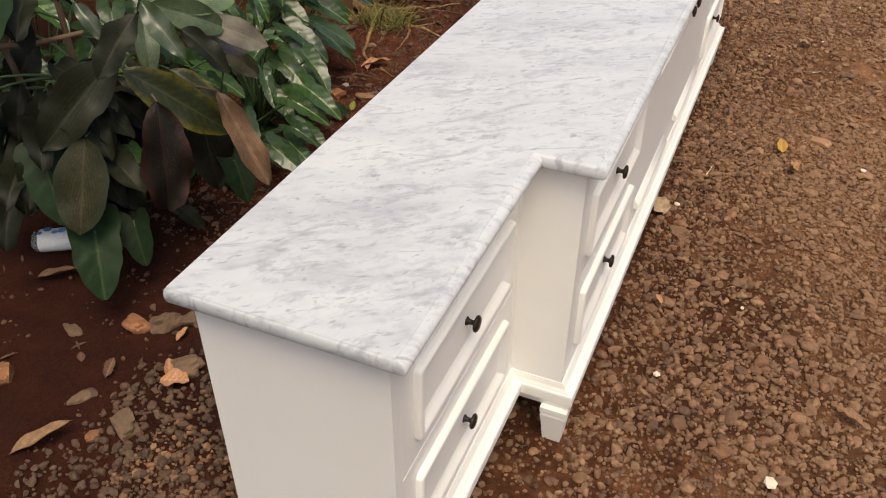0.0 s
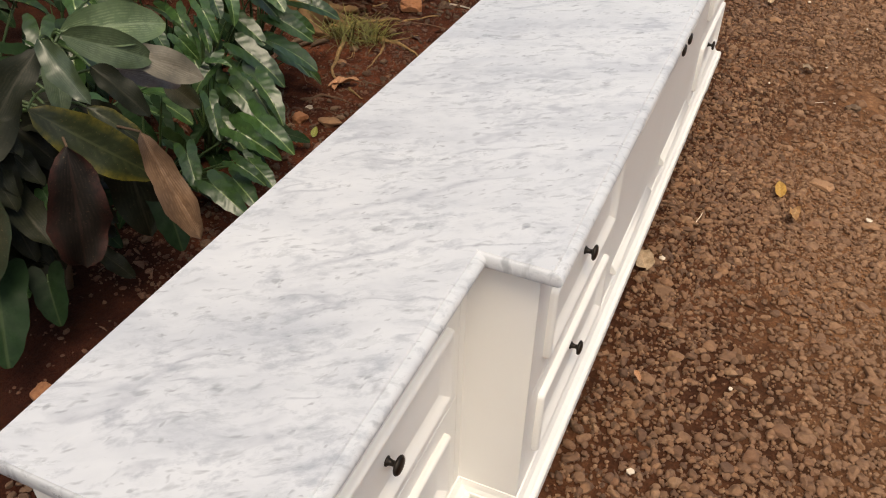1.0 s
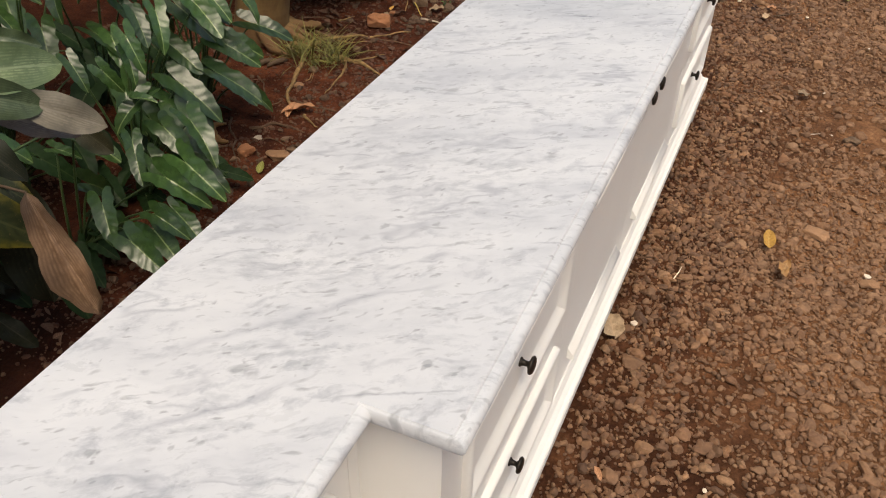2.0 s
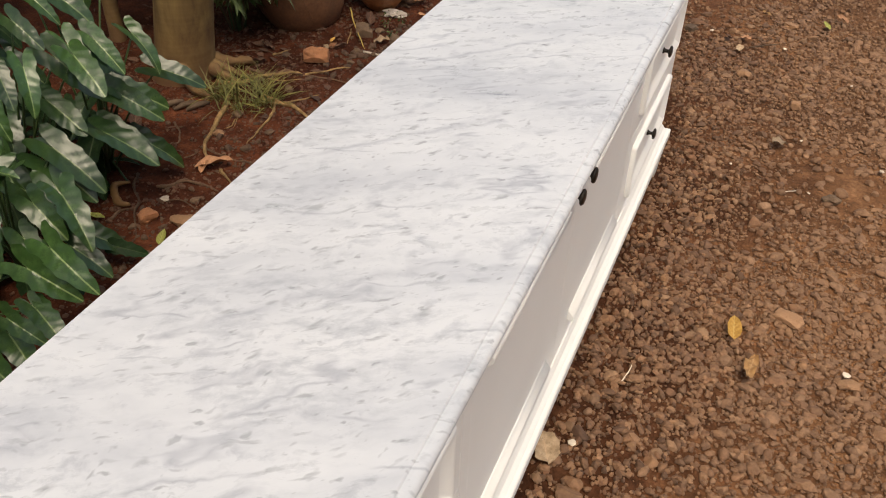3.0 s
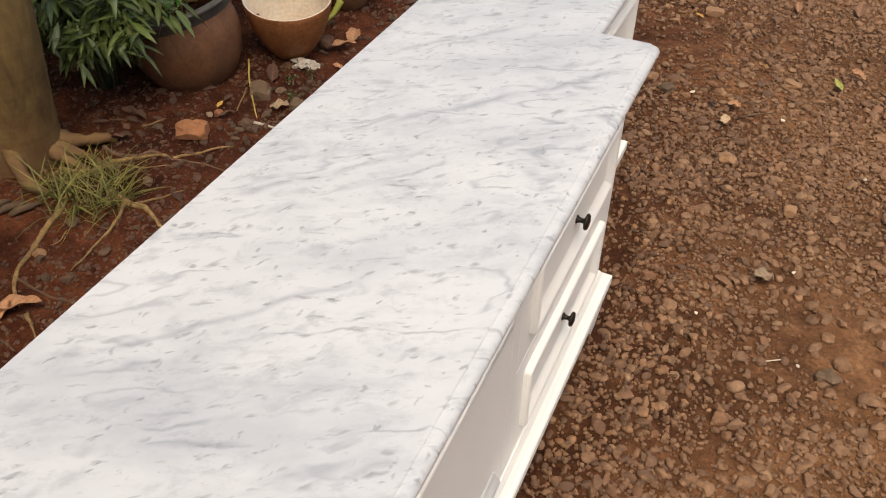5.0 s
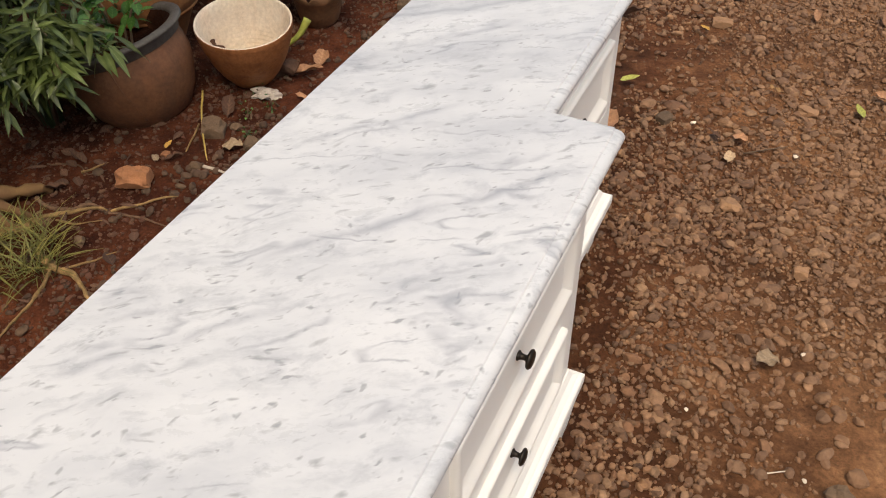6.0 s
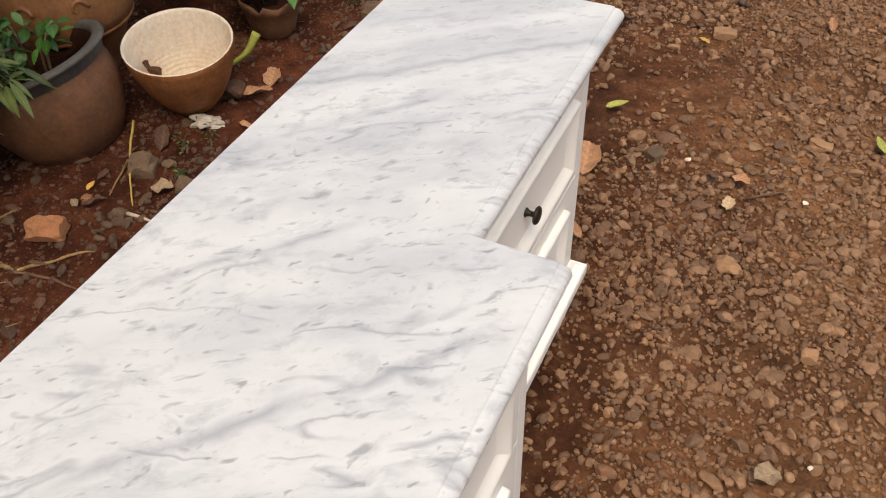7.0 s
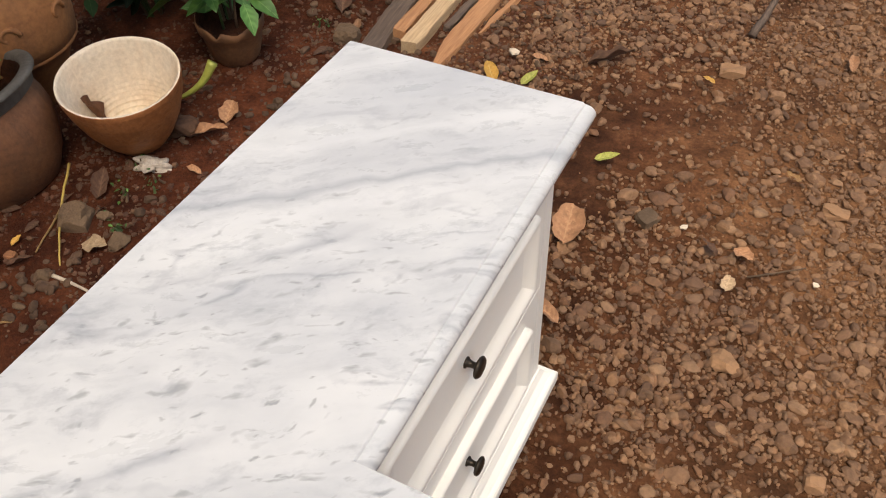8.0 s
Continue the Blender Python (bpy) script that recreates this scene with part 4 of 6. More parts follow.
FRONT_D = [
    ((-1.311, 2.232, 0.627), (-1.12, 2.269, 0.518)),
    ((-1.281, 2.185, 0.601), (-1.173, 2.181, 0.536)),
    ((-1.34, 2.434, 0.595), (-1.258, 2.378, 0.472)),
    ((-1.298, 2.479, 0.587), (-1.206, 2.496, 0.515)),
    ((-1.15, 2.219, 0.498), (-1.004, 2.217, 0.393)),
    ((-1.154, 2.153, 0.511), (-1.004, 2.108, 0.387)),
    ((-1.123, 2.053, 0.517), (-0.954, 2.071, 0.397)),
    ((-1.129, 2.244, 0.305), (-0.948, 2.281, 0.222)),
    ((-1.001, 2.04, 0.303), (-0.811, 2.082, 0.217)),
]
rng = random.Random(9)
for base, tip in FRONT_A + FRONT_B + FRONT_C + FRONT_D:
    base, tip = Vector(base).lerp(Vector(tip), 0.20), Vector(tip)
    plant = min(CLUMPS[:4], key=lambda o: (o.location.xy - base.xy - Vector((-0.15, 0.05))).length)
    inv = plant.matrix_basis.inverted()
    stalk(plant, Vector((rng.uniform(-0.02, 0.02), rng.uniform(-0.02, 0.02), -0.01)), inv @ base, 0.004, STALK, 0.07)
    # leaves near the soil take the copy darkened for shade
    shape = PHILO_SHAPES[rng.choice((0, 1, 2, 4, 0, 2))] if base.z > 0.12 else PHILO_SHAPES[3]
    reach = (tip - base) * 1.04
    placed("leaf", shape, plant, inv @ aim(base, base + reach, (0.35 + rng.uniform(-0.3, 0.3), -0.3 + rng.uniform(-0.3, 0.3), 0.85)))

# ---------------------------------------------------------------- planted bed: dark broad-leaved shrub
TI_SHAPES = {
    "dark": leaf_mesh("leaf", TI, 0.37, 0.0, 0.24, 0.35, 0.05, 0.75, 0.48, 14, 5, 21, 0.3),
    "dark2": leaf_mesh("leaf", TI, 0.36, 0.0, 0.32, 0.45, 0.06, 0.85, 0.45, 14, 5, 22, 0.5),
    "green": leaf_mesh("leaf", TI_GREEN, 0.34, 0.0, 0.26, 0.4, 0.05, 0.85, 0.42, 12, 4, 23),
    "strap": leaf_mesh("leaf", TI_STRAP, 0.36, 0.0, 0.22, 0.35, 0.02, 0.8, 0.45, 14, 6, 31, 0.2),
    "pale": leaf_mesh("leaf", TI_PALE, 0.36, 0.0, 0.2, 0.3, 0.03, 0.85, 0.5, 12, 4, 32, 0.2),
    "yellow": leaf_mesh("leaf", TI_YELLOW, 0.33, 0.0, 0.18, 0.22, 0.03, 0.85, 0.48, 12, 4, 24),
    "mottled": leaf_mesh("leaf", TI_MOTTLED, 0.52, 0.0, 0.06, 0.2, 0.02, 0.75, 0.5, 12, 4, 28),
    "red": leaf_mesh("leaf", TI_RED, 0.44, 0.0, 0.10, 0.55, 0.06, 0.7, 0.55, 14, 5, 25, 0.5),
    "wilt": leaf_mesh("leaf", WILT, 0.25, 0.0, 0.12, 1.3, 0.06, 0.8, 0.62, 16, 5, 26, 0.9),
    "heart": eared_leaf(PHILO_DARK, 0.72, 0.14, 0.25, 0.03, 0.0, 0.008, 27),
    "tan": leaf_mesh("leaf", TI_TAN, 0.36, 0.0, 0.2, 0.3, 0.03, 0.85, 0.45, 12, 4, 30, 0.2),
    "herb": leaf_mesh("leaf", HERB, 0.6, 0.1, 0.15, 0.25, 0.03, 0.9, 0.35, 8, 3, 29),
}
# stalk end and tip of the leaves that hang over the bed
SHRUB_A = [
    ("green", (-0.7, 0.829, 0.825), (-0.578, 0.784, 0.741)),
    ("dark", (-0.787, 0.893, 0.765), (-0.804, 0.731, 0.67)),
    ("dark", (-0.88, 0.883, 0.636), (-0.952, 0.626, 0.48)),
    ("mottled", (-0.915, 0.74, 0.455), (-0.88, 0.606, 0.253)),
    ("heart", (-1.035, 0.684, 0.37), (-0.96, 0.623, 0.238)),
    ("red", (-0.764, 0.872, 0.53), (-0.721, 0.795, 0.247)),
    ("yellow", (-0.866, 0.878, 0.603), (-0.634, 0.996, 0.407)),
    ("yellow", (-0.825, 1.011, 0.555), (-0.692, 1.047, 0.471)),
    ("wilt", (-0.691, 1.038, 0.503), (-0.516, 0.974, 0.288)),
    ("heart", (-0.894, 0.661, 0.194), (-0.809, 0.559, 0.075)),
]
SHRUB_B = [
    ("heart", (-0.857, 0.773, 0.154), (-0.805, 0.725, 0.067)),
    ("dark2", (-0.934, 0.792, 0.191), (-0.843, 0.758, 0.087)),
    ("dark2", (-0.917, 0.988, 0.102), (-0.797, 0.992, 0.033)),
    ("heart", (-0.741, 1.124, 0.213), (-0.674, 1.075, 0.117)),
    ("herb", (-0.941, 0.906, 0.337), (-0.888, 0.88, 0.274)),
    ("green", (-1.268, 0.726, 0.28), (-1.215, 0.691, 0.225)),
    ("dark2", (-0.981, 0.841, 0.267), (-0.922, 0.799, 0.184)),
    ("dark", (-1.224, 0.935, 0.616), (-1.222, 0.769, 0.463)),
    ("dark2", (-0.932, 0.977, 0.423), (-0.835, 1.032, 0.323)),
    ("dark", (-1.094, 0.887, 0.504), (-1.026, 0.824, 0.351)),
    ("green", (-0.914, 0.823, 0.796), (-0.828, 0.803, 0.729)),
    ("dark", (-0.86, 1.114, 0.485), (-0.717, 1.026, 0.176)),
    ("dark2", (-1.275, 0.813, 0.396), (-1.232, 0.76, 0.262)),
]
SHRUB_C = [
    ("strap", (-0.867, 1.03, 0.739), (-0.743, 1.281, 0.702)),
    ("strap", (-0.851, 1.015, 0.738), (-0.718, 1.172, 0.636)),
    ("strap", (-0.887, 1.02, 0.71), (-0.809, 0.925, 0.593)),
    ("pale", (-0.812, 1.150, 0.655), (-0.655, 1.263, 0.565)),
    ("tan", (-0.862, 1.137, 0.60), (-0.735, 1.268, 0.537)),
    ("dark2", (-0.690, 0.934, 0.724), (-0.556, 0.95, 0.636)),
    ("dark", (-0.874, 1.023, 0.546), (-0.794, 1.089, 0.503)),
    ("green", (-1.014, 1.294, 0.708), (-0.923, 1.375, 0.663)),
    ("mottled", (-0.926, 1.400, 0.437), (-0.822, 1.405, 0.375)),
]


def broad_shrub():
    plant = thing("broad_leaved_shrub", "dark green-brown broad-leaved shrub with drooping, partly withered leaves", "shrub", m=pose(-1.06, 0.90, ground_z(-1.06, 0.90)))
    inv = plant.matrix_basis.inverted()
    rng = random.Random(4)
    tops = []
    for dx, dy, h in ((0.0, 0.0, 0.90), (0.12, 0.16, 0.74), (-0.22, -0.10, 1.0)):
        bm = bmesh.new()
        p = [(dx * 0.3, dy * 0.3, -0.02), (dx * 0.6, dy * 0.6, h * 0.5), (dx, dy, h)]
        tube(bm, curve_pts(*p, 8), [0.013 - 0.005 * i / 8 for i in range(9)], 8)
        part("stem", bm, BROWN_STEM, plant, smooth=True)
        tops.append(Vector((dx, dy, h)))

    def hang(kind, base, tip, face):
        top = min(tops, key=lambda t: (t - base).length)
        start = top.copy()
        start.z = max(0.05, min(top.z, base.z - 0.04))
        start.x *= start.z / top.z
        start.y *= start.z / top.z
        stalk(plant, start, base, 0.004, BROWN_STEM if kind in ("wilt", "red") else STALK, 0.03)
        placed("leaf", TI_SHAPES[kind], plant, aim(base, tip, face))

    for kind, base, tip in SHRUB_A + SHRUB_B + SHRUB_C:
        base, tip = inv @ Vector(base), inv @ Vector(tip)
        hang(kind, base, base + (tip - base) * 1.12, (0.55 + rng.uniform(-0.2, 0.2), -0.6 + rng.uniform(-0.2, 0.2), 0.55 + rng.uniform(-0.15, 0.25)))
    # inner leaves shaded by the outer ones; later ones added dark to blacken gaps
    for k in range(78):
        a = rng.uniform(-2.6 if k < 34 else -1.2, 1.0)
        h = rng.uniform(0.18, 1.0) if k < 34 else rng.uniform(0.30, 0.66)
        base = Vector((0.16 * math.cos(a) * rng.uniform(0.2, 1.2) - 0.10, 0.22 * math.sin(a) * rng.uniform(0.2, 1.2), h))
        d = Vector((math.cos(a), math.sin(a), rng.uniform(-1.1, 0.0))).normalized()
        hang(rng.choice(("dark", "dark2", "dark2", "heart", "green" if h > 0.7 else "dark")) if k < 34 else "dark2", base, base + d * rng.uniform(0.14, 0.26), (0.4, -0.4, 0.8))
    return plant


broad_shrub()
bm = bmesh.new()
tube(bm, [(-2.05, 0.76, -0.08), (-1.95, 0.75, 0.36), (-1.5, 0.72, 0.62), (-1.1, 0.80, 0.66), (-0.95, 0.86, 0.70)], [0.016, 0.013, 0.010, 0.008, 0.006], 8)
tagged(part("bare_branch", bm, BROWN_STEM, smooth=True), "bare brown branch leaning through the shrub leaves", "branch")


# ---------------------------------------------------------------- trees
def trunk_points(x, y, lean, h):
    return [Vector((x + lean[0] * min(t, 0.35) - 0.9 * max(0.0, t - 0.35), y + lean[1] * t, -0.10 + h * t)) for t in (0, 0.02, 0.05, 0.1, 0.2, 0.35, 0.55, 0.8, 1.0)]


def tree(x, y, r, lean, h, seed, crown_n, wide, label):
    rng = random.Random(seed)
    t = thing("tree", label, "tree")
    pts = trunk_points(x, y, lean, h)
    flare = (1.25, 1.16, 1.08, 1.03, 1.0, 0.96, 0.9, 0.8, 0.65)
    bm = bmesh.new()
    tube(bm, pts, [r * f for f in flare], 24)
    part("trunk", bm, BARK, t, smooth=True)
    top = pts[-1]
    poses = []
    for k in range(7):
        a = 2 * math.pi * k / 7 + rng.uniform(-0.3, 0.3)
        end = top + Vector((math.cos(a) * wide * rng.uniform(0.7, 1.3), math.sin(a) * wide * rng.uniform(0.7, 1.3), rng.uniform(0.2, 1.0)))
        bm = bmesh.new()
        arc = curve_pts(top - Vector((0, 0, 0.15)), (top + end) / 2 + Vector((0, 0, 0.3)), end, 6)
        tube(bm, arc, [r * (0.45 - 0.35 * i / 6) for i in range(7)], 7)
        part("limb", bm, BARK, t, smooth=True)
        # crown leaves above the view, their spread set to shade the bed
        for _ in range(crown_n // 7):
            c = arc[rng.randint(2, 6)] + Vector((rng.gauss(0, 0.32 * wide), rng.gauss(0, 0.32 * wide), rng.gauss(0, 0.22)))
            d = Vector((rng.gauss(0, 1), rng.gauss(0, 1), rng.gauss(-0.4, 0.5))).normalized()
            poses.append(aim(c, c + d * rng.uniform(0.13, 0.24), (rng.gauss(0, 0.4), rng.gauss(0, 0.4), 1)))
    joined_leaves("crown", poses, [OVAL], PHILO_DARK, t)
    return t


main_tree = tree(-1.478, 3.0, 0.113, (0.46, 0.0), 2.6, 5, 2000, 1.05, "smooth brown tree trunk rising from the red soil bed")
tree(-1.945, 3.15, 0.031, (-0.10, 0.05), 2.4, 6, 1100, 0.95, "thin brown sapling trunk beside the larger tree")


# roots that surface round the tree
def smooth_line(pts, n=6):
    """A smooth curve through points."""
    P = [pts[0] * 2 - pts[1]] + pts + [pts[-1] * 2 - pts[-2]]
    out = []
    for a, b, c, d in zip(P, P[1:], P[2:], P[3:]):
        for i in range(n):
            t = i / n
            out.append(0.5 * (2 * b + (c - a) * t + (2 * a - 5 * b + 4 * c - d) * t * t + (3 * b - a - 3 * c + d) * t ** 3))
    out.append(pts[-1])
    return out


def root(pts, r, mat=None, label="thin tree root creeping over the red soil", lift=0.006):
    fine = smooth_line([Vector((x, y, ground_z(x, y) + lift)) for x, y in pts])
    for p in fine[1:-1]:
        p += Vector((noise.noise(p * 26) * 0.006, noise.noise(p * 26 + Vector((5, 0, 0))) * 0.006, noise.noise(p * 14) * 0.004))
    bm = bmesh.new()
    n = len(fine) - 1
    tube(bm, fine, [0.88 * r * (1.1 - 0.85 * (i / n) ** 1.5) * (1 + 0.45 * noise.noise(p * 45)) for i, p in enumerate(fine)], 8)
    tagged(part("root", bm, mat or ROOT, smooth=True), label, "root", "roots round the tree")


PALE_ROOTS = [
    (0.0115, [(-1.30, 2.98), (-1.196, 3.01), (-1.183, 3.065), (-1.134, 3.125), (-1.054, 3.183), (-1.02, 3.188)]),
    (0.0055, [(-1.01, 3.19), (-0.953, 3.248), (-0.892, 3.317), (-0.87, 3.33)]),
    (0.0040, [(-1.13, 3.09), (-1.073, 3.101), (-0.994, 3.150)]),
    (0.0060, [(-1.00, 2.91), (-0.971, 2.930), (-0.946, 2.949), (-0.906, 2.994), (-0.866, 3.055)]),
    (0.0115, [(-1.06, 2.95), (-0.980, 2.930), (-0.916, 2.935), (-0.862, 2.909), (-0.80, 2.875), (-0.76, 2.84)]),
    (0.0065, [(-1.00, 2.95), (-0.961, 2.876), (-0.937, 2.80), (-0.929, 2.743), (-0.910, 2.66), (-0.910, 2.615)]),
    (0.0110, [(-1.17, 2.88), (-1.138, 2.812), (-1.10, 2.70), (-1.082, 2.655), (-1.040, 2.541), (-0.974, 2.475), (-0.935, 2.451)]),
    (0.0028, [(-1.088, 2.805), (-1.058, 2.773), (-1.042, 2.748), (-1.02, 2.69)]),
    (0.0024, [(-1.05, 2.75), (-1.035, 2.70), (-1.045, 2.672)]),
    (0.0070, [(-0.90, 2.44), (-0.882, 2.425), (-0.807, 2.385)]),
    (0.0050, [(-1.242, 3.309), (-1.217, 3.344), (-1.193, 3.381)])]
DARK_ROOTS = [
    (0.0070, [(-1.27, 3.15), (-1.205, 3.131), (-1.136, 3.143), (-1.092, 3.190), (-1.03, 3.185), (-0.983, 3.190), (-0.906, 3.205), (-0.807, 3.203), (-0.72, 3.19)]),
    (0.0050, [(-1.05, 2.535), (-1.017, 2.530), (-0.923, 2.521), (-0.807, 2.524), (-0.74, 2.52)]),
    (0.0080, [(-1.02, 2.26), (-0.992, 2.281), (-0.964, 2.325), (-0.888, 2.342), (-0.83, 2.33)]),
    (0.0040, [(-1.241, 2.632), (-1.175, 2.579), (-1.137, 2.516), (-1.155, 2.496), (-1.093, 2.416), (-1.049, 2.395)]),
    (0.0035, [(-1.059, 2.448), (-1.045, 2.48), (-1.039, 2.515)]),
    (0.0050, [(-1.139, 2.299), (-1.091, 2.223), (-1.022, 2.162), (-0.983, 2.092), (-0.908, 2.010), (-0.887, 1.948)]),
    (0.0065, [(-1.038, 2.031), (-1.045, 2.097), (-1.017, 2.129)]),
    (0.0030, [(-0.98, 2.20), (-0.90, 2.23), (-0.84, 2.22), (-0.77, 2.24)]),
    (0.0030, [(-1.34, 2.85), (-1.268, 2.803), (-1.186, 2.79), (-1.12, 2.75)]),
    (0.0035, [(-1.38, 3.30), (-1.28, 3.34), (-1.22, 3.31), (-1.17, 3.35)])]
for radius, line in PALE_ROOTS:
    root(line, radius, lift=0.35 * radius + 0.003)
for radius, line in DARK_ROOTS:
    root(line, radius, ROOT_DARK, "thin dark root half sunk in the red soil", 0.3 * radius + 0.002)

# swollen root flare where the trunk meets the soil
for line, r0, r1 in (([(-1.42, 3.04, 0.06), (-1.36, 3.07, 0.0), (-1.31, 3.11, -0.015), (-1.27, 3.17, -0.03), (-1.265, 3.20, -0.06)], 0.038, 0.011),
                     ([(-1.41, 2.99, 0.06), (-1.34, 3.01, -0.005), (-1.27, 3.01, -0.03), (-1.20, 3.02, -0.055)], 0.034, 0.010),
                     ([(-1.40, 3.0, 0.04), (-1.33, 3.04, -0.01), (-1.27, 3.06, -0.03), (-1.22, 3.08, -0.06)], 0.030, 0.010),
                     ([(-1.43, 2.93, 0.06), (-1.35, 2.88, -0.02), (-1.28, 2.86, -0.04), (-1.22, 2.87, -0.065)], 0.036, 0.011)):
    bm = bmesh.new()
    fine = smooth_line([Vector(p) for p in line], 6)
    n = len(fine) - 1
    tube(bm, fine, [(r0 + (r1 - r0) * (i / n) ** 0.7) * (1 + 0.5 * noise.noise(p * 38)) for i, p in enumerate(fine)], 12)
    part("root_flare", bm, BARK, main_tree, smooth=True)

# old leaf bases lying side by side in the shade
for k, (x, y) in enumerate(((-1.335, 2.735), (-1.285, 2.755), (-1.235, 2.765))):
    bm = bmesh.new()
    z = ground_z(x, y) + 0.011
    tube(bm, [Vector((x - 0.020, y - 0.040, z - 0.002)), Vector((x - 0.004, y - 0.01, z + 0.006)), Vector((x + 0.012, y + 0.022, z + 0.004)), Vector((x + 0.020, y + 0.05, z - 0.004))], [0.007, 0.012, 0.011, 0.006], 9)
    tagged(part("leaf_base", bm, BROWN_STEM, smooth=True), "withered tan leaf base lying on the shaded soil", "dead leaf base", "old leaf bases")


# grass tuft at the foot of the tree
def grass_tuft(x, y, clumps, blades, spread, tall, seed):
    """Clumps of arching blades that spread from a common foot."""
    rng = random.Random(seed)
    poses = []
    for _ in range(clumps):
        a, r = rng.uniform(0, 6.28), spread * math.sqrt(rng.random())
        cx, cy = x + r * math.cos(a), y + r * math.sin(a) * 0.85
        size = tall * rng.uniform(0.6, 1.15)
        for _ in range(int(blades * rng.uniform(0.5, 1.4))):
            px, py = cx + rng.gauss(0, 0.012), cy + rng.gauss(0, 0.012)
            base = Vector((px, py, ground_z(px, py) - 0.004))
            b = rng.uniform(0, 6.28)
            out = rng.uniform(0.25, 1.5)
            lean = Vector((math.cos(b) * out, math.sin(b) * out, 1.0)).normalized()
            poses.append(aim(base, base + lean * size * rng.uniform(0.5, 1.2), (math.cos(b) * -0.3 + rng.gauss(0, 0.3), math.sin(b) * -0.3 + rng.gauss(0, 0.3), 1)))
    ob = joined_leaves("grass", poses, [BLADE, [(0, 0.012), (0.4, 0.019), (0.75, 0.012), (1, 0.002)]], GRASS, sag=0.5)
    tagged(ob, "sparse yellow-green grass tuft at the foot of the tree", "grass", kind="stuff")


grass_tuft(-1.125, 2.92, 28, 12, 0.155, 0.14, 3)
grass_tuft(-1.27, 2.92, 9, 10, 0.09, 0.10, 4)


# ---------------------------------------------------------------- pots
def vessel(name, x, y, profile_out, profile_in, mats, label, category, tilt=0.0, toward=0.0, segs=40, wobble=0.004, seed=1, sink=0.0):
    m = pose(x, y, ground_z(x, y) - sink) @ Matrix.Rotation(radians(toward), 4, "Z") @ Matrix.Rotation(radians(tilt), 4, "Y")
    t = thing(name, label, category, "pots along the bed", m)
    bm = bmesh.new()
    rings = lathe(bm, profile_out + profile_in[:1], segs, wobble, 0, seed)
    cap(bm, rings[0], True)
    part("body", bm, mats[0], t, smooth=True)
    bm = bmesh.new()
    rings = lathe(bm, profile_in, segs, wobble, 0, seed)
    cap(bm, rings[-1])
    part("inside", bm, mats[1], t, smooth=True)
    return t


def rim_ring(t, r, z, thick, tall, mat, segs=40):
    bm = bmesh.new()
    prof = [(r - thick, z - tall), (r - 0.2 * thick, z - tall), (r, z - tall * 0.8), (r, z - tall * 0.2), (r - thick * 0.25, z), (r - thick * 0.9, z), (r - thick * 1.4, z - tall * 0.3), (r - thick * 1.4, z - tall)]
    lathe(bm, prof, segs, 0.004, 0, 1)
    return part("rim", bm, mat, t, smooth=True)


# large brown pot with a grey rim, sunk askew
POT_OUT = [(0.112, 0.0), (0.140, 0.012), (0.178, 0.07), (0.202, 0.132), (0.213, 0.188), (0.210, 0.230), (0.202, 0.262), (0.199, 0.295)]
big = vessel("plant_pot", -1.288, 3.715, POT_OUT, [(0.195, 0.303), (0.184, 0.28), (0.184, 0.235)], (CLAY_DARK, SOIL), "large brown clay plant pot with a worn grey rim", "plant pot", 14, 188, sink=0.034)
bm = bmesh.new()
lathe(bm, [(0.200, 0.262), (0.209, 0.268), (0.212, 0.291), (0.226, 0.297), (0.232, 0.302), (0.232, 0.309), (0.227, 0.313), (0.208, 0.315), (0.199, 0.312), (0.193, 0.300), (0.190, 0.255)], 48, 0.004, 0, 1)
part("rim", bm, CLAY_RIM, big, "worn grey rim", smooth=True)
bm = bmesh.new()
seam = []
for i in range(9):
    z = 0.05 + 0.20 * i / 8
    a = radians(-200 - 38 - 6 * i / 8)
    r = float(np.interp(z, [p[1] for p in POT_OUT], [p[0] for p in POT_OUT])) + 0.0005
    seam.append(Vector((r * math.cos(a), r * math.sin(a), z)))
tube(bm, seam, [0.0022] * 9, 6)
part("seam", bm, CLAY_DARK, big, smooth=True)

# pale bowl, its mouth tipped towards the yard
SHAPE_Z = [0.0, 0.012, 0.058, 0.118, 0.182, 0.242]
SHAPE_R = [0.062, 0.075, 0.108, 0.138, 0.159, 0.171]
ridged = [(float(np.interp(z, SHAPE_Z, SHAPE_R)) + (0.0015 if k % 2 else -0.0015), z) for k, z in enumerate([0.012 + 0.0062 * i for i in range(37)])]
bowl = vessel("bowl", -1.070, 4.012, [(0.062, 0.0)] + ridged + [(0.1705, 0.2425)],
              [(0.169, 0.247), (0.163, 0.247), (0.160, 0.238), (0.150, 0.182), (0.131, 0.118), (0.102, 0.060), (0.068, 0.026), (0.03, 0.02)], (BOWL_OUT, BOWL_IN),
              "cream glazed clay bowl, brown-stained outside, standing empty", "bowl", 7, -45)
for k in range(13):
    z = 0.05 + 0.0135 * k
    r = float(np.interp(z, [0.026, 0.060, 0.118, 0.182, 0.238], [0.068, 0.102, 0.131, 0.150, 0.160]))
    bm = bmesh.new()
    lathe(bm, [(r - 0.0008, z - 0.0050), (r - 0.0003, z), (r + 0.0003, z + 0.0050)], 40)
    part("throwing_ridge", bm, BOWL_IN, bowl, smooth=True)

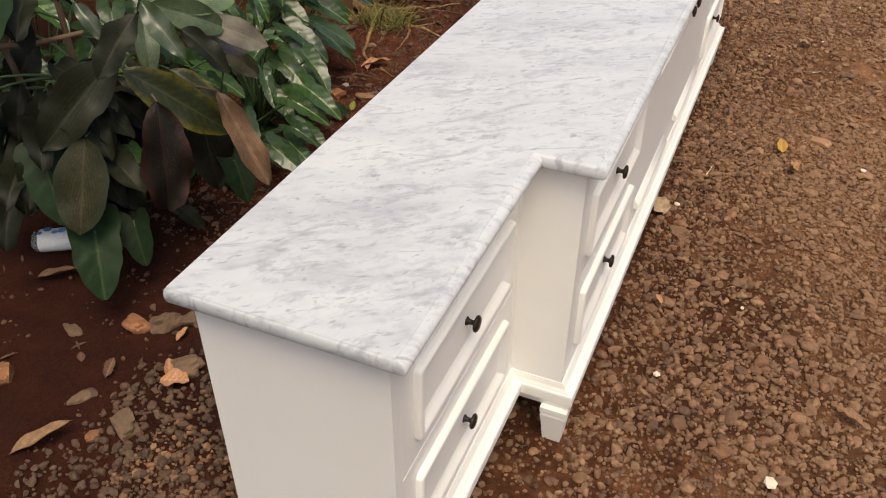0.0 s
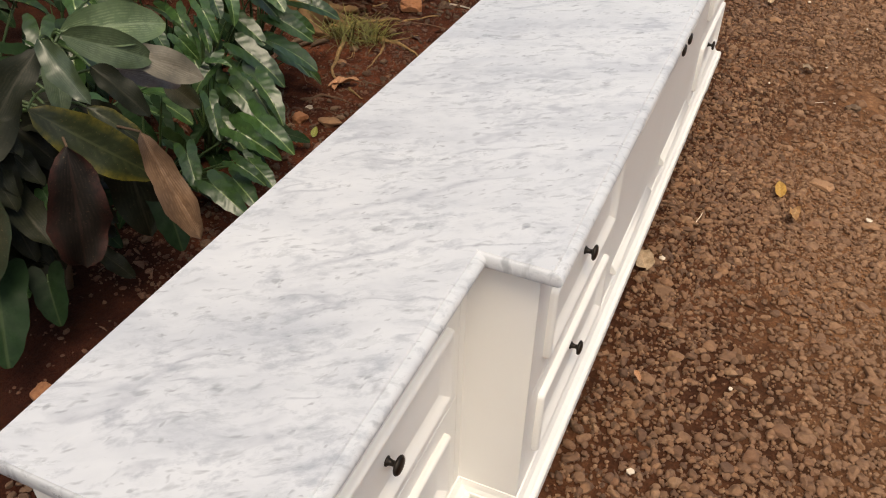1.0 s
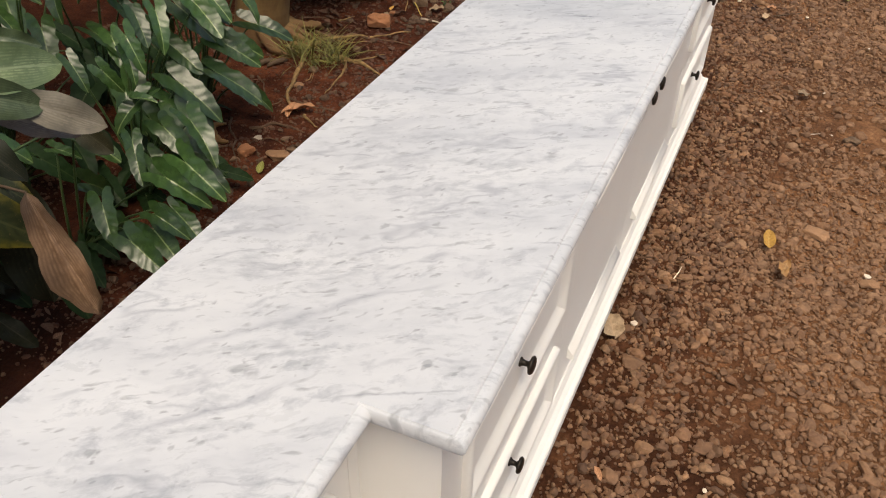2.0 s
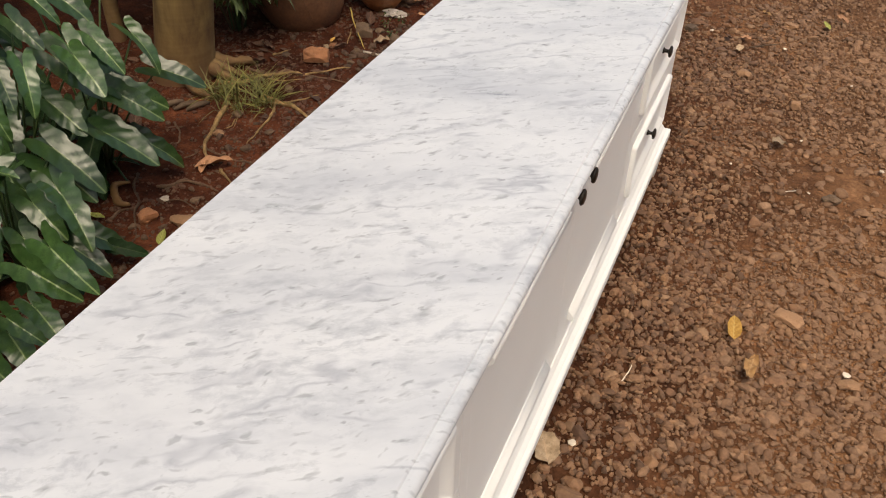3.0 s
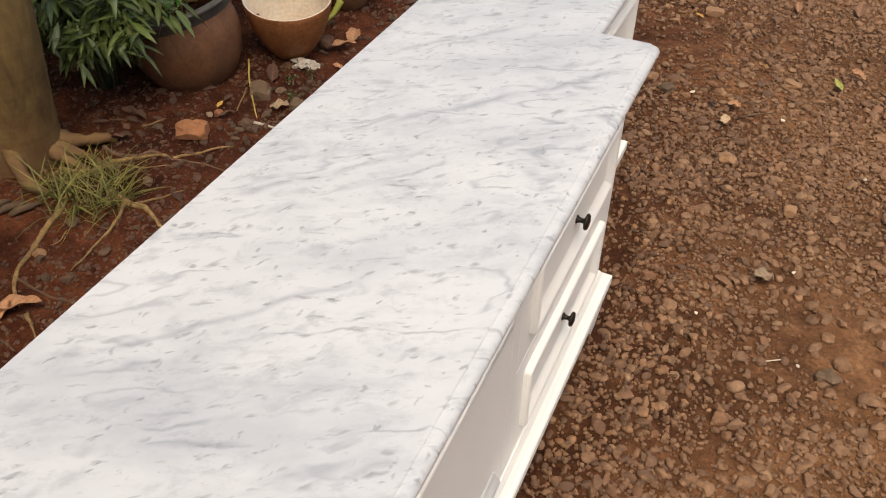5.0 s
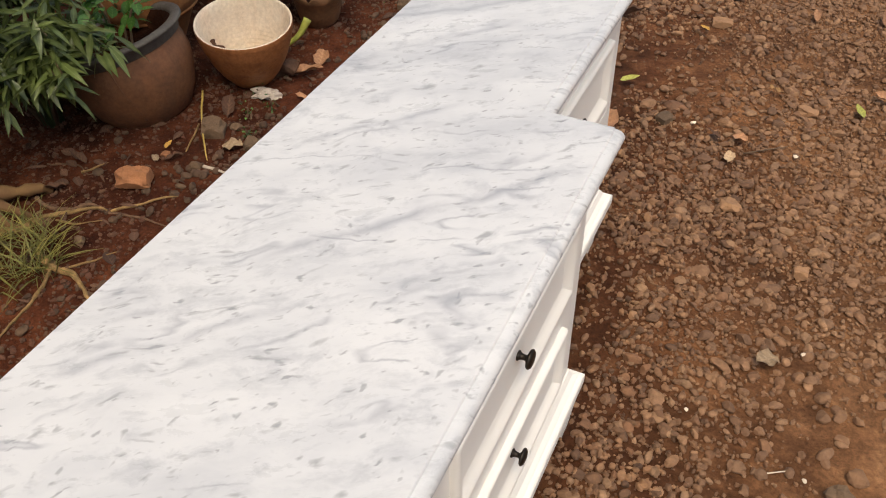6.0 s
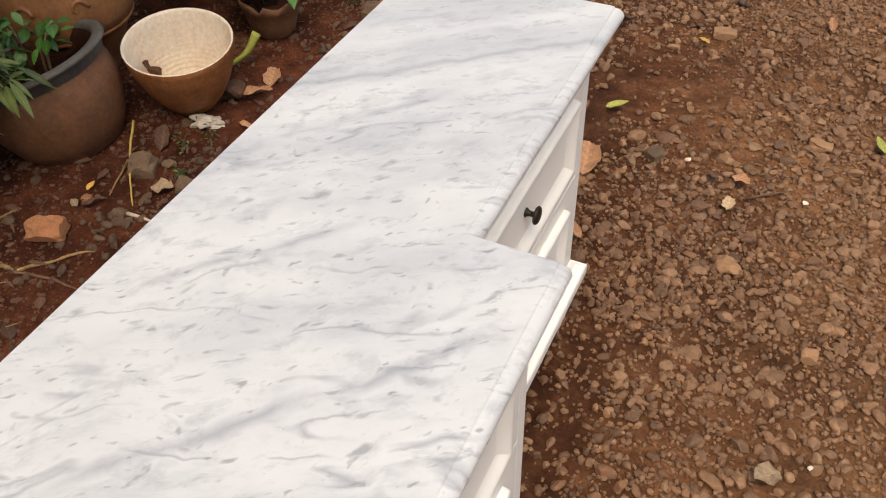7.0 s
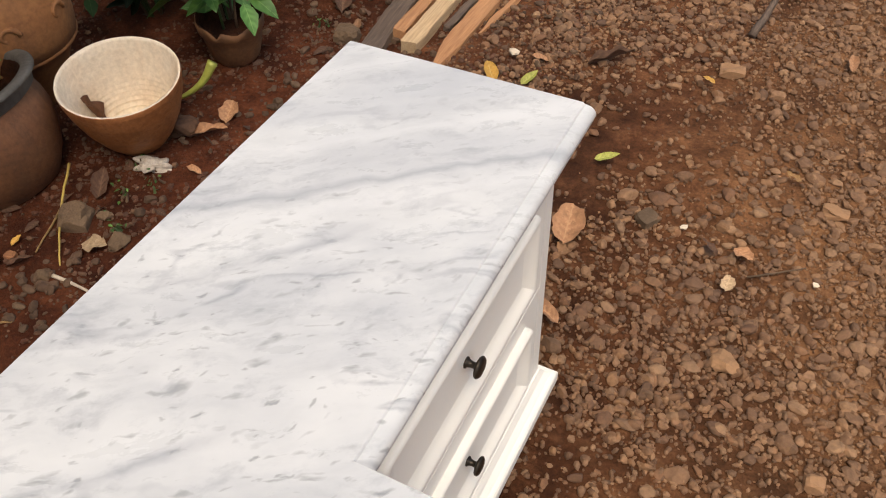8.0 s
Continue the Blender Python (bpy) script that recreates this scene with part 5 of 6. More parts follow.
small = vessel("plant_pot", -1.085, 4.50, [(0.066, 0.0), (0.080, 0.02), (0.092, 0.07), (0.100, 0.115), (0.108, 0.125), (0.111, 0.150), (0.110, 0.158)], [(0.106, 0.162), (0.098, 0.158), (0.096, 0.13), (0.094, 0.115)],
               (CLAY_OLD, SOIL), "small dirty terracotta plant pot with a broken rim", "plant pot", 5, -40)
for piece in small.children:
    for v in piece.data.vertices:
        if v.co.z > 0.135:
            v.co.z -= max(0.0, noise.noise(Vector((v.co.x * 30, v.co.y * 30, 2.0))) + 0.05) * 0.045
# big-bellied jar, its upper half set over a tapering foot
drum = vessel("tall_jar", -1.545, 4.035, [(0.105, 0.0), (0.112, 0.02), (0.142, 0.09), (0.172, 0.16), (0.190, 0.205), (0.203, 0.212), (0.212, 0.25), (0.216, 0.31), (0.206, 0.38), (0.184, 0.43), (0.165, 0.455)],
              [(0.160, 0.462), (0.150, 0.455), (0.146, 0.43), (0.14, 0.40)], (CLAY_RED, SOIL), "big-bellied orange-brown terracotta jar with an incised band and raised scrolls", "jar", 2, -30)
rim_ring(drum, 0.182, 0.478, 0.024, 0.032, CLAY_RED)
bm = bmesh.new()
lathe(bm, [(0.196, 0.204), (0.206, 0.207), (0.209, 0.213), (0.206, 0.219)], 44, 0.004, 0, 1)
part("raised_band", bm, CLAY_RED, drum, smooth=True)
for k in range(8):
    a0 = 2 * math.pi * k / 8
    bm = bmesh.new()
    pts = []
    for i in range(15):
        u = i / 14 * 4.2
        w = 0.034 * (1 - 0.75 * i / 14)
        ang, z = a0 + w * math.cos(u) / 0.212, 0.325 + w * math.sin(u)
        rr = 0.2155 - 0.35 * max(0.0, z - 0.33) ** 1.2
        pts.append(Vector((rr * math.cos(ang), rr * math.sin(ang), z)))
    tube(bm, pts, [0.008 - 0.004 * i / 14 for i in range(15)], 7)
    part("scroll", bm, CLAY_RED, drum, smooth=True)
vessel("plant_pot", -1.42, 4.86, [(0.09, 0.0), (0.11, 0.08), (0.12, 0.18)], [(0.118, 0.19), (0.108, 0.19), (0.105, 0.16), (0.1, 0.15)], (CLAY_DARK, SOIL), "dark plant pot standing in the shade", "plant pot", 0, 0)


# narrow-leaved bush between the tree and the big pot
def bushy(name, x, y, n_stem, height, reach, seed, shape, mat, size, label, category, per=26, az=(0, 360), droop=0.6):
    rng = random.Random(seed)
    z = ground_z(x, y)
    t = thing(name, label, category, m=pose(x, y, z))
    poses = []
    for _ in range(n_stem):
        a = radians(rng.uniform(*az))
        h = height * rng.uniform(0.6, 1.0)
        r = reach * rng.uniform(0.4, 1.1)
        arc = curve_pts((0.03 * math.cos(a), 0.03 * math.sin(a), -0.01), (0.35 * r * math.cos(a), 0.35 * r * math.sin(a), h), (r * math.cos(a), r * math.sin(a), h * rng.uniform(0.55, 0.95)), 7)
        bm = bmesh.new()
        tube(bm, arc, [0.005 - 0.0035 * i / 7 for i in range(8)], 6)
        part("stem", bm, BROWN_STEM if rng.random() < 0.5 else STALK, t, smooth=True)
        for _ in range(per):
            s = rng.uniform(2.0, 7.0)
            i = min(6, int(s))
            c = arc[i].lerp(arc[i + 1], s - i) + Vector((rng.gauss(0, 0.02), rng.gauss(0, 0.02), rng.gauss(0, 0.02)))
            b = rng.uniform(0, 6.28)
            d = Vector((math.cos(b) + 0.4 * math.cos(a), math.sin(b) + 0.4 * math.sin(a), rng.gauss(-droop, 0.5))).normalized()
            poses.append(aim(c, c + d * size * rng.uniform(0.6, 1.2), (rng.gauss(0, 0.4), rng.gauss(0, 0.4), 1)))
    joined_leaves("foliage", poses, [shape], mat, t)
    return t


bushy("bamboo_bush", -1.55, 3.50, 26, 0.56, 0.36, 81, NARROW, BAMBOO_LEAF, 0.105, "bushy plant with narrow pointed green leaves beside the big pot", "bush", 56, (-140, 50), 0.35)
bushy("bamboo_bush", -1.92, 3.62, 22, 0.75, 0.48, 82, NARROW, BAMBOO_LEAF, 0.105, "bushy plant with narrow pointed green leaves in the shade", "bush", 56, (-170, 70))
# shrubs fill the dark area behind the pots, shade put in their leaf colour
for k, (x, y, h) in enumerate([(-1.52, 4.60, 0.36), (-1.22, 4.86, 0.42), (-1.72, 4.85, 0.6), (-1.02, 5.22, 0.5), (-1.45, 5.30, 0.6)]):
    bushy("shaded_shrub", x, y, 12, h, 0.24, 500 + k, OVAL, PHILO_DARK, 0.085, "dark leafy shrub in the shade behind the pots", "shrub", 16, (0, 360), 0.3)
bushy("potted_herb", -1.33, 3.70, 7, 0.26, 0.15, 83, OVAL, HERB, 0.06, "young green herb with woody stems growing in the big pot", "potted plant", 9, (0, 360), 0.2).location.z += 0.19
bushy("potted_herb", -1.085, 4.50, 7, 0.26, 0.22, 84, OVAL, HERB, 0.135, "fresh green leafy plant growing in the small pot", "potted plant", 7, (0, 360), 0.2).location.z += 0.12


# ---------------------------------------------------------------- planks at the far end
def plank(x, y, length, yaw, w, t, mat, label, pitch=0.0, lift=0.0, point=0.0):
    """A rough-sawn piece, its near end square or split to a point."""
    bm = one_box(-w / 2, w / 2, 0, length, 0, t, bevel=0.003, segs=1)
    rng = random.Random(int(length * 1000 + w * 1e4))
    bmesh.ops.subdivide_edges(bm, edges=[e for e in bm.edges if abs(e.verts[0].co.y - e.verts[1].co.y) > length * 0.5], cuts=12)
    for v in bm.verts:
        f = min(1.0, v.co.y / point) if point else 1.0
        v.co.x = (v.co.x + 0.3 * w * (1 - f)) * (0.22 + 0.78 * f)
        v.co.z *= 0.6 + 0.4 * f
        v.co += Vector((rng.gauss(0, 0.0018), rng.gauss(0, 0.004), rng.gauss(0, 0.0016)))
    ob = part("plank", bm, mat)
    ob.matrix_basis = pose(x, y, ground_z(x, y) + lift - 0.004, pitch, 0, yaw)
    tagged(ob, label, "plank", "planks on the ground")


plank(-0.672, 4.585, 0.85, 7, 0.078, 0.030, PLANK_GREY, "dark weathered wooden plank lying on the earth")
plank(-0.566, 4.742, 0.80, 2, 0.060, 0.050, PLANK_PALE, "pale sawn wooden batten lying on the earth")
plank(-0.637, 4.80, 0.75, 3, 0.046, 0.046, PLANK_RED, "reddish sawn wooden batten lying on the earth")
plank(-0.437, 4.625, 0.80, 0, 0.066, 0.024, PLANK_RED, "reddish-brown wooden offcut with a split end on the earth", 0, 0.004, 0.17)
plank(-0.508, 4.90, 0.70, -2, 0.028, 0.024, PLANK_GREY, "narrow grey wooden strip lying on the earth")
plank(-0.385, 4.90, 0.55, -6, 0.022, 0.020, PLANK_RED, "thin reddish wooden splinter lying on the earth", 0, 0, 0.1)


# ---------------------------------------------------------------- bottle and loose things
def crushed_bottle(x, y, yaw):
    z = ground_z(x, y)
    t = thing("plastic_bottle", "crushed clear plastic bottle with blue and white wrap", "bottle", m=pose(x, y, z + 0.034, 0, 0, yaw) @ Matrix.Scale(1.28, 4))
    rng = random.Random(8)
    bm = bmesh.new()
    lathe(bm, [(0.004, -0.075), (0.026, -0.074), (0.031, -0.066), (0.029, -0.05), (0.031, -0.03), (0.030, 0.0), (0.031, 0.03), (0.030, 0.045), (0.026, 0.052), (0.004, 0.054)], 16)
    for v in bm.verts:
        v.co.x *= 0.8 + rng.uniform(-0.10, 0.10)
        v.co.y *= 1.0 + rng.uniform(-0.08, 0.08)
    bmesh.ops.rotate(bm, verts=bm.verts, matrix=Matrix.Rotation(math.pi / 2, 3, "X"))
    bmesh.ops.rotate(bm, verts=bm.verts, matrix=Matrix.Rotation(math.pi / 2, 3, "Y"))
    part("bottle_body", bm, BOTTLE, t, smooth=True)
    bm = bmesh.new()
    lathe(bm, [(0.0318, -0.055), (0.033, -0.02), (0.0325, 0.01), (0.0325, 0.036)], 16)
    for v in bm.verts:
        v.co.x *= 0.84 + rng.uniform(-0.07, 0.07)
    bmesh.ops.rotate(bm, verts=bm.verts, matrix=Matrix.Rotation(math.pi / 2, 3, "X"))
    bmesh.ops.rotate(bm, verts=bm.verts, matrix=Matrix.Rotation(math.pi / 2, 3, "Y"))
    wrap = part("wrap", bm, LABEL_WHITE, t, smooth=True)
    for dx, dy, s in ((0.004, 0.022, 0.010), (0.010, 0.006, 0.008), (-0.004, -0.014, 0.010), (0.012, -0.030, 0.007)):
        bm = bmesh.new()
        bmesh.ops.create_uvsphere(bm, u_segments=10, v_segments=6, radius=s)
        for v in bm.verts:
            v.co = Vector((v.co.x + dx, v.co.y + dy, v.co.z * 0.12 + 0.0305))
        part("print", bm, LABEL_BLUE, wrap)
    return t


crushed_bottle(-1.245, 0.80, -60)


def rock_mesh(bm, size, seed, sub=2, rough=0.22, cut=0.0):
    rng = random.Random(seed)
    res = bmesh.ops.create_icosphere(bm, subdivisions=sub, radius=1.0)
    off = Vector((rng.uniform(0, 50), rng.uniform(0, 50), rng.uniform(0, 50)))
    for v in res["verts"]:
        d = 1 + rough * noise.noise(v.co * 1.1 + off) * 2 + rough * 0.5 * noise.noise(v.co * 2.7 + off)
        p = v.co * d
        if cut:
            p = Vector([max(-cut, min(cut, c)) for c in p])
        v.co = Vector((p.x * size[0], p.y * size[1], p.z * size[2]))


def stone(name, x, y, size, yaw, mat, label, category, seed, group="", cut=0.0, sink=0.25):
    bm = bmesh.new()
    rock_mesh(bm, size, seed, 4 if max(size) > 0.06 else 3 if max(size) > 0.03 else 2, 0.32, cut)
    ob = part(name, bm, mat)
    ob.matrix_basis = pose(x, y, ground_z(x, y) + size[2] * (1 - 2 * sink) + (0.005 if x > 0.3 else 0.0), 0, 0, yaw)
    tagged(ob, label, category, group)
    return ob


STONES = [("brick_fragment", -1.042, 3.485, (0.024, 0.018, 0.013), 10, BRICK, "small orange brick chip on the soil", 0.66),
          ("brick_fragment", -0.933, 2.099, (0.040, 0.030, 0.027), 60, BRICK, "rounded piece of red brick on the soil", 0.74),
          ("rock", -0.913, 3.469, (0.022, 0.018, 0.014), 20, ROCK, "small brown stone on the soil", 0.0),
          ("rock", -1.043, 2.633, (0.021, 0.018, 0.014), 0, TAN_ROCK, "small brown stone on the soil", 0.0),
          ("rock", -0.975, 3.655, (0.046, 0.055, 0.034), 30, ROCK, "dull brown rock beside the big pot", 0.8),
          ("rock", -0.819, 2.136, (0.042, 0.028, 0.018), 30, TAN_ROCK, "flat brown rock on the soil", 0.0),
          ("rock", -0.92, 3.70, (0.020, 0.016, 0.012), 40, ROCK, "small brown stone on the soil", 0.0),
          ("rock", -0.813, 3.638, (0.030, 0.022, 0.018), 80, ROCK, "small brown stone on the soil", 0.0),
          ("rock", -0.985, 4.10, (0.055, 0.04, 0.04), 10, CLOD, "dark clod of earth beside the bowl", 0.0),
          ("rock", -1.0, 3.05, (0.02, 0.016, 0.012), 0, ROCK, "small brown stone on the soil", 0.0),
          ("rock", -1.06, 2.78, (0.020, 0.018, 0.014), 0, ROCK, "small brown stone on the soil", 0.0),
          ("rock", -0.75, 0.59, (0.035, 0.028, 0.022), 0, BRICK, "rounded orange-brown stone beside the cabinet", 0.0),
          ("rock", -0.68, 0.63, (0.045, 0.030, 0.026), 60, ROCK, "pale mottled rock beside the cabinet", 0.0),
          ("rock", -0.70, 0.31, (0.030, 0.018, 0.012), 60, ROCK, "brown stone beside the cabinet", 0.0),
          ("rock", -0.497, 0.495, (0.042, 0.036, 0.026), 20, ROCK, "dull brown stone lying in the pebbles", 0.0),
          ("rock", -0.525, 0.275, (0.052, 0.034, 0.022), -30, ROCK, "broken tan-grey stone lying in the pebbles", 0.75),
          ("rock", -0.605, 0.665, (0.036, 0.026, 0.022), 30, ROCK, "mottled brown stone beside the cabinet", 0.0),
          ("rock", -0.92, 0.511, (0.036, 0.017, 0.008), -15, ROCK, "flat oval grey-brown stone on the darkened soil", 0.0),
          ("brick_fragment", -0.965, 0.275, (0.06, 0.045, 0.03), 35, BRICK, "orange brick corner lying on the darkened soil", 0.75),
          ("brick_fragment", -0.58, 0.219, (0.022, 0.018, 0.014), 35, BRICK, "small orange brick chip among the pebbles", 0.75)]
YARD_STONES = [
    ("rock", -0.80, 4.74, (0.05, 0.045, 0.03), 10, ROCK, "brown rock near the planks", 0.8),
    ("rock", 0.980, 2.405, (0.046, 0.030, 0.016), -25, TAN_ROCK, "flat tan stone on the gravel", 0.85),
    ("rock", 0.886, 3.69, (0.028, 0.023, 0.024), 10, TAN_ROCK, "squarish tan stone on the gravel", 0.66),
    ("rock", 0.423, 4.98, (0.050, 0.034, 0.018), 10, TAN_ROCK, "flat pale stone on the gravel", 0.75),
    ("rock", 0.386, 4.25, (0.038, 0.034, 0.014), 60, ROCK, "flat brown stone on the gravel", 0.7),
    ("rock", 0.80, 4.46, (0.040, 0.026, 0.016), 0, TAN_ROCK, "flat brown stone on the gravel", 0.8),
    ("rock", 0.664, 3.905, (0.030, 0.026, 0.016), 0, TAN_ROCK, "rounded pale brown stone on the gravel", 0.0),
    ("rock", 1.142, 2.215, (0.028, 0.016, 0.012), 20, TAN_ROCK, "small oval stone on the gravel", 0.0),
    ("rock", 1.05, 3.05, (0.030, 0.024, 0.015), 0, ROCK, "rounded brown stone on the gravel", 0.0)]
for k, (name, x, y, size, yaw, mat, label, cut) in enumerate(STONES + YARD_STONES):
    stone(name, x, y, size, yaw, mat, label, name.replace("_", " "), 200 + k, "loose stones", cut)

slab = stone("brick_fragment", -1.032, 3.325, (0.070, 0.045, 0.034), 25, BRICK, "broken orange-brown brick piece lying tipped on the soil", "brick fragment", 471, "loose stones", 0.76)
slab.matrix_basis = pose(-1.032, 3.325, ground_z(-1.032, 3.325) + 0.030, 16, -4, 22)
nut = stone("nut_husk", -0.958, 2.212, (0.017, 0.013, 0.011), 30, PALE, "small pale nut husk lying on the soil", "nut husk", 472)

CHIPS = [(1.133, 2.24, 0.013), (0.562, 1.745, 0.013), (0.967, 0.683, 0.022), (0.98, 3.05, 0.008), (-0.217, 4.80, 0.024), (0.477, 4.254, 0.012), (0.93, 3.40, 0.007), (1.08, 3.95, 0.008), (0.72, 3.13, 0.006), (0.80, 4.2, 0.010), (0.66, 0.93, 0.012), (0.83, 1.28, 0.008), (1.2, 3.3, 0.012)]
for k, (x, y, s) in enumerate(CHIPS):
    bm = bmesh.new()
    rock_mesh(bm, (s, s * 0.8, s * 0.35), 300 + k, 1, 0.3, 0.8)
    ob = part("pale_chip", bm, PALE)
    ob.matrix_basis = pose(x, y, ground_z(x, y) + 0.014 + s * 0.3, 8, 5, 40 * k)
    tagged(ob, "small cream-coloured chip lying on the gravel", "stone chip", "pale chips")

# fallen leaves
FALLEN = {"dry": leaf_mesh("fallen_leaf", DRY, 0.42, 0.0, -0.10, 0.7, 0.045, 0.9, 0.45, 12, 4, 61, 0.4),
          "dark": leaf_mesh("fallen_leaf", DRY_DARK, 0.45, 0.0, -0.15, 0.7, 0.06, 0.9, 0.45, 10, 3, 62, -0.5),
          "yellow": leaf_mesh("fallen_leaf", DRY_YELLOW, 0.52, 0.0, -0.12, 0.45, 0.03, 1.0, 0.42, 10, 3, 63, 0.15),
          "broad": leaf_mesh("fallen_leaf", DRY, 0.70, 0.0, -0.12, 0.4, 0.06, 0.8, 0.45, 10, 3, 64, 0.2),
          "orange": leaf_mesh("fallen_leaf", ORANGE_FALLEN, 0.30, 0.0, -0.10, 0.35, 0.08, 0.9, 0.45, 10, 3, 67, 0.4),
          "tan": leaf_mesh("fallen_leaf", TAN_FALLEN, 0.8, 0.0, -0.1, 0.3, 0.10, 0.8, 0.45, 10, 3, 65, 0.2)}
FALLEN["dull"] = leaf_mesh("fallen_leaf", DULL_FALLEN, 0.30, 0.0, -0.14, 0.8, 0.03, 0.95, 0.5, 12, 4, 69, 0.5)
BROWN_FALLEN = leaf_material("brown_dead_leaf", (0.165, 0.066, 0.030), (0.22, 0.095, 0.046), (0.13, 0.055, 0.026), None, 0.75, 12.0, 0.3)
FALLEN["brown"] = leaf_mesh("fallen_leaf", BROWN_FALLEN, 0.42, 0.0, -0.14, 0.9, 0.06, 0.9, 0.5, 12, 4, 70, 0.5)
FALLEN["green"] = leaf_mesh("fallen_leaf", FRESH_FALLEN, 0.44, 0.0, -0.12, 0.35, 0.02, 1.0, 0.42, 10, 3, 66, 0.1)
FALLEN["curl"] = leaf_mesh("fallen_leaf", DRY_DARK, 0.26, 0.0, -0.08, 1.5, 0.05, 0.9, 0.45, 12, 4, 68, 0.6)
NAMES = {"dull": "long dull tan dead leaf on the darkened soil", "curl": "long rolled-up dark brown dead leaf on the gravel", "orange": "narrow orange-tan dry leaf on the gravel", "green": "fallen yellow-green leaf on the gravel", "dry": "curled orange-brown dry leaf lying on the ground", "dark": "curled dark brown dead leaf on the ground", "yellow": "fallen yellow leaf on the gravel",
         "broad": "broad orange-brown dry leaf on the ground", "tan": "pale tan dry leaf lying flat on the gravel"}


def fallen(kind, x, y, length, yaw, tilt=6.0, name="fallen_leaf"):
    ob = new(name, FALLEN[kind])
    ob.matrix_basis = pose(x, y, ground_z(x, y) + (0.020 if x > 0.2 else 0.008) + 0.06 * length, tilt, 6, yaw) @ Matrix.Scale(length, 4) @ Matrix.Translation((0, -0.5, 0))
    tagged(ob, NAMES[kind], "fallen leaf", "fallen leaves")


YARD_LEAVES = [("tan", 0.510, 1.70, 0.08, 30), ("yellow", 0.846, 2.285, 0.075, 10), ("orange", 0.906, 2.155, 0.115, 175), ("broad", 0.221, 4.125, 0.115, 10),
    ("dry", 0.272, 3.855, 0.08, 70), ("green", 0.221, 4.413, 0.065, -60), ("yellow", -0.243, 4.679, 0.085, 40), ("green", -0.117, 4.683, 0.07, -20),
    ("dry", -0.13, 4.80, 0.055, 100), ("curl", 0.068, 4.887, 0.15, -50), ("broad", 0.628, 4.216, 0.055, -120), ("dark", 0.552, 4.205, 0.05, 60),
    ("tan", 0.617, 4.115, 0.042, 0), ("dry", 0.739, 5.146, 0.07, 10), ("yellow", 0.374, 4.886, 0.04, 80), ("green", 0.95, 4.513, 0.06, 30),
    ("dry", 0.98, 5.21, 0.10, 0), ("dry", 0.605, 1.225, 0.035, 40), ("tan", 0.857, 3.345, 0.06, 140), ("orange", 0.686, 4.538, 0.05, 80), ("dry", 1.128, 0.962, 0.06, 70), ("dry", 1.01, 4.62, 0.07, 60)]
BED_LEAVES = [("dark", -0.93, 4.92, 0.15, 30), ("dark", -0.85, 5.02, 0.17, -60), ("dark", -0.98, 5.05, 0.14, 110), ("dry", -0.80, 4.80, 0.07, 20), ("dry", -0.932, 2.445, 0.13, -60), ("dry", -0.955, 2.42, 0.07, 20), ("broad", -0.905, 4.22, 0.085, 20), ("dry", -0.90, 4.11, 0.12, -60), ("dark", -1.01, 3.785, 0.10, 30), ("dark", -1.30, 3.36, 0.08, 80),
    ("dark", -1.25, 3.20, 0.08, 150), ("tan", -0.86, 3.60, 0.07, -70), ("green", -0.825, 2.03, 0.06, 20), ("green", -1.085, 2.034, 0.06, 110), ("curl", -0.997, 3.475, 0.07, -40), ("tan", -1.057, 3.452, 0.03, 60), ("dark", -1.0, 1.95, 0.08, 20)]
NEAR_LEAVES = [("dry", -1.0, 4.02, 0.03, 20), ("dry", -0.82, 3.95, 0.05, 90), ("dark", -1.35, 2.55, 0.10, 40), ("dry", -1.5, 2.4, 0.1, 0), ("dark", -0.7, 1.25, 0.09, 30),
    ("yellow", -1.068, 3.53, 0.035, 0), ("dull", -1.133, 0.676, 0.13, -60), ("dull", -0.678, 0.152, 0.15, -35), ("broad", -0.50, 0.44, 0.085, -80), ("dry", -0.54, 0.47, 0.07, 40),
    ("dry", -0.60, 0.60, 0.05, 0), ("dark", -0.699, 0.417, 0.06, 20)]
for kind, x, y, L, yaw in YARD_LEAVES + BED_LEAVES + NEAR_LEAVES:
    fallen(kind, x, y, L, yaw)

leafy = new("dry_leaf_in_bowl", FALLEN["brown"])
leafy.matrix_basis = pose(-1.13, 3.97, ground_z(-1.085, 4.010) + 0.045, 62, 10, 150) @ Matrix.Scale(0.125, 4)
tagged(leafy, "curled brown dead leaf lying inside the pale bowl", "fallen leaf")


# twigs and yellowed stalks
def twig(pts, r, mat, label, name="twig"):
    bm = bmesh.new()
    P = [Vector((x, y, ground_z(x, y) + dz)) for x, y, dz in pts]
    fine = []
    for a, b in zip(P, P[1:]):
        fine += [a.lerp(b, i / 3) + Vector((noise.noise(a * 30 + Vector((i, 0, 0))) * 0.004, 0, 0)) for i in range(3)]
    fine.append(P[-1])
    tube(bm, fine, [r * (1 - 0.5 * i / len(fine)) for i in range(len(fine))], 6)
    tagged(part(name, bm, mat, smooth=True), label, "twig", "twigs on the ground")


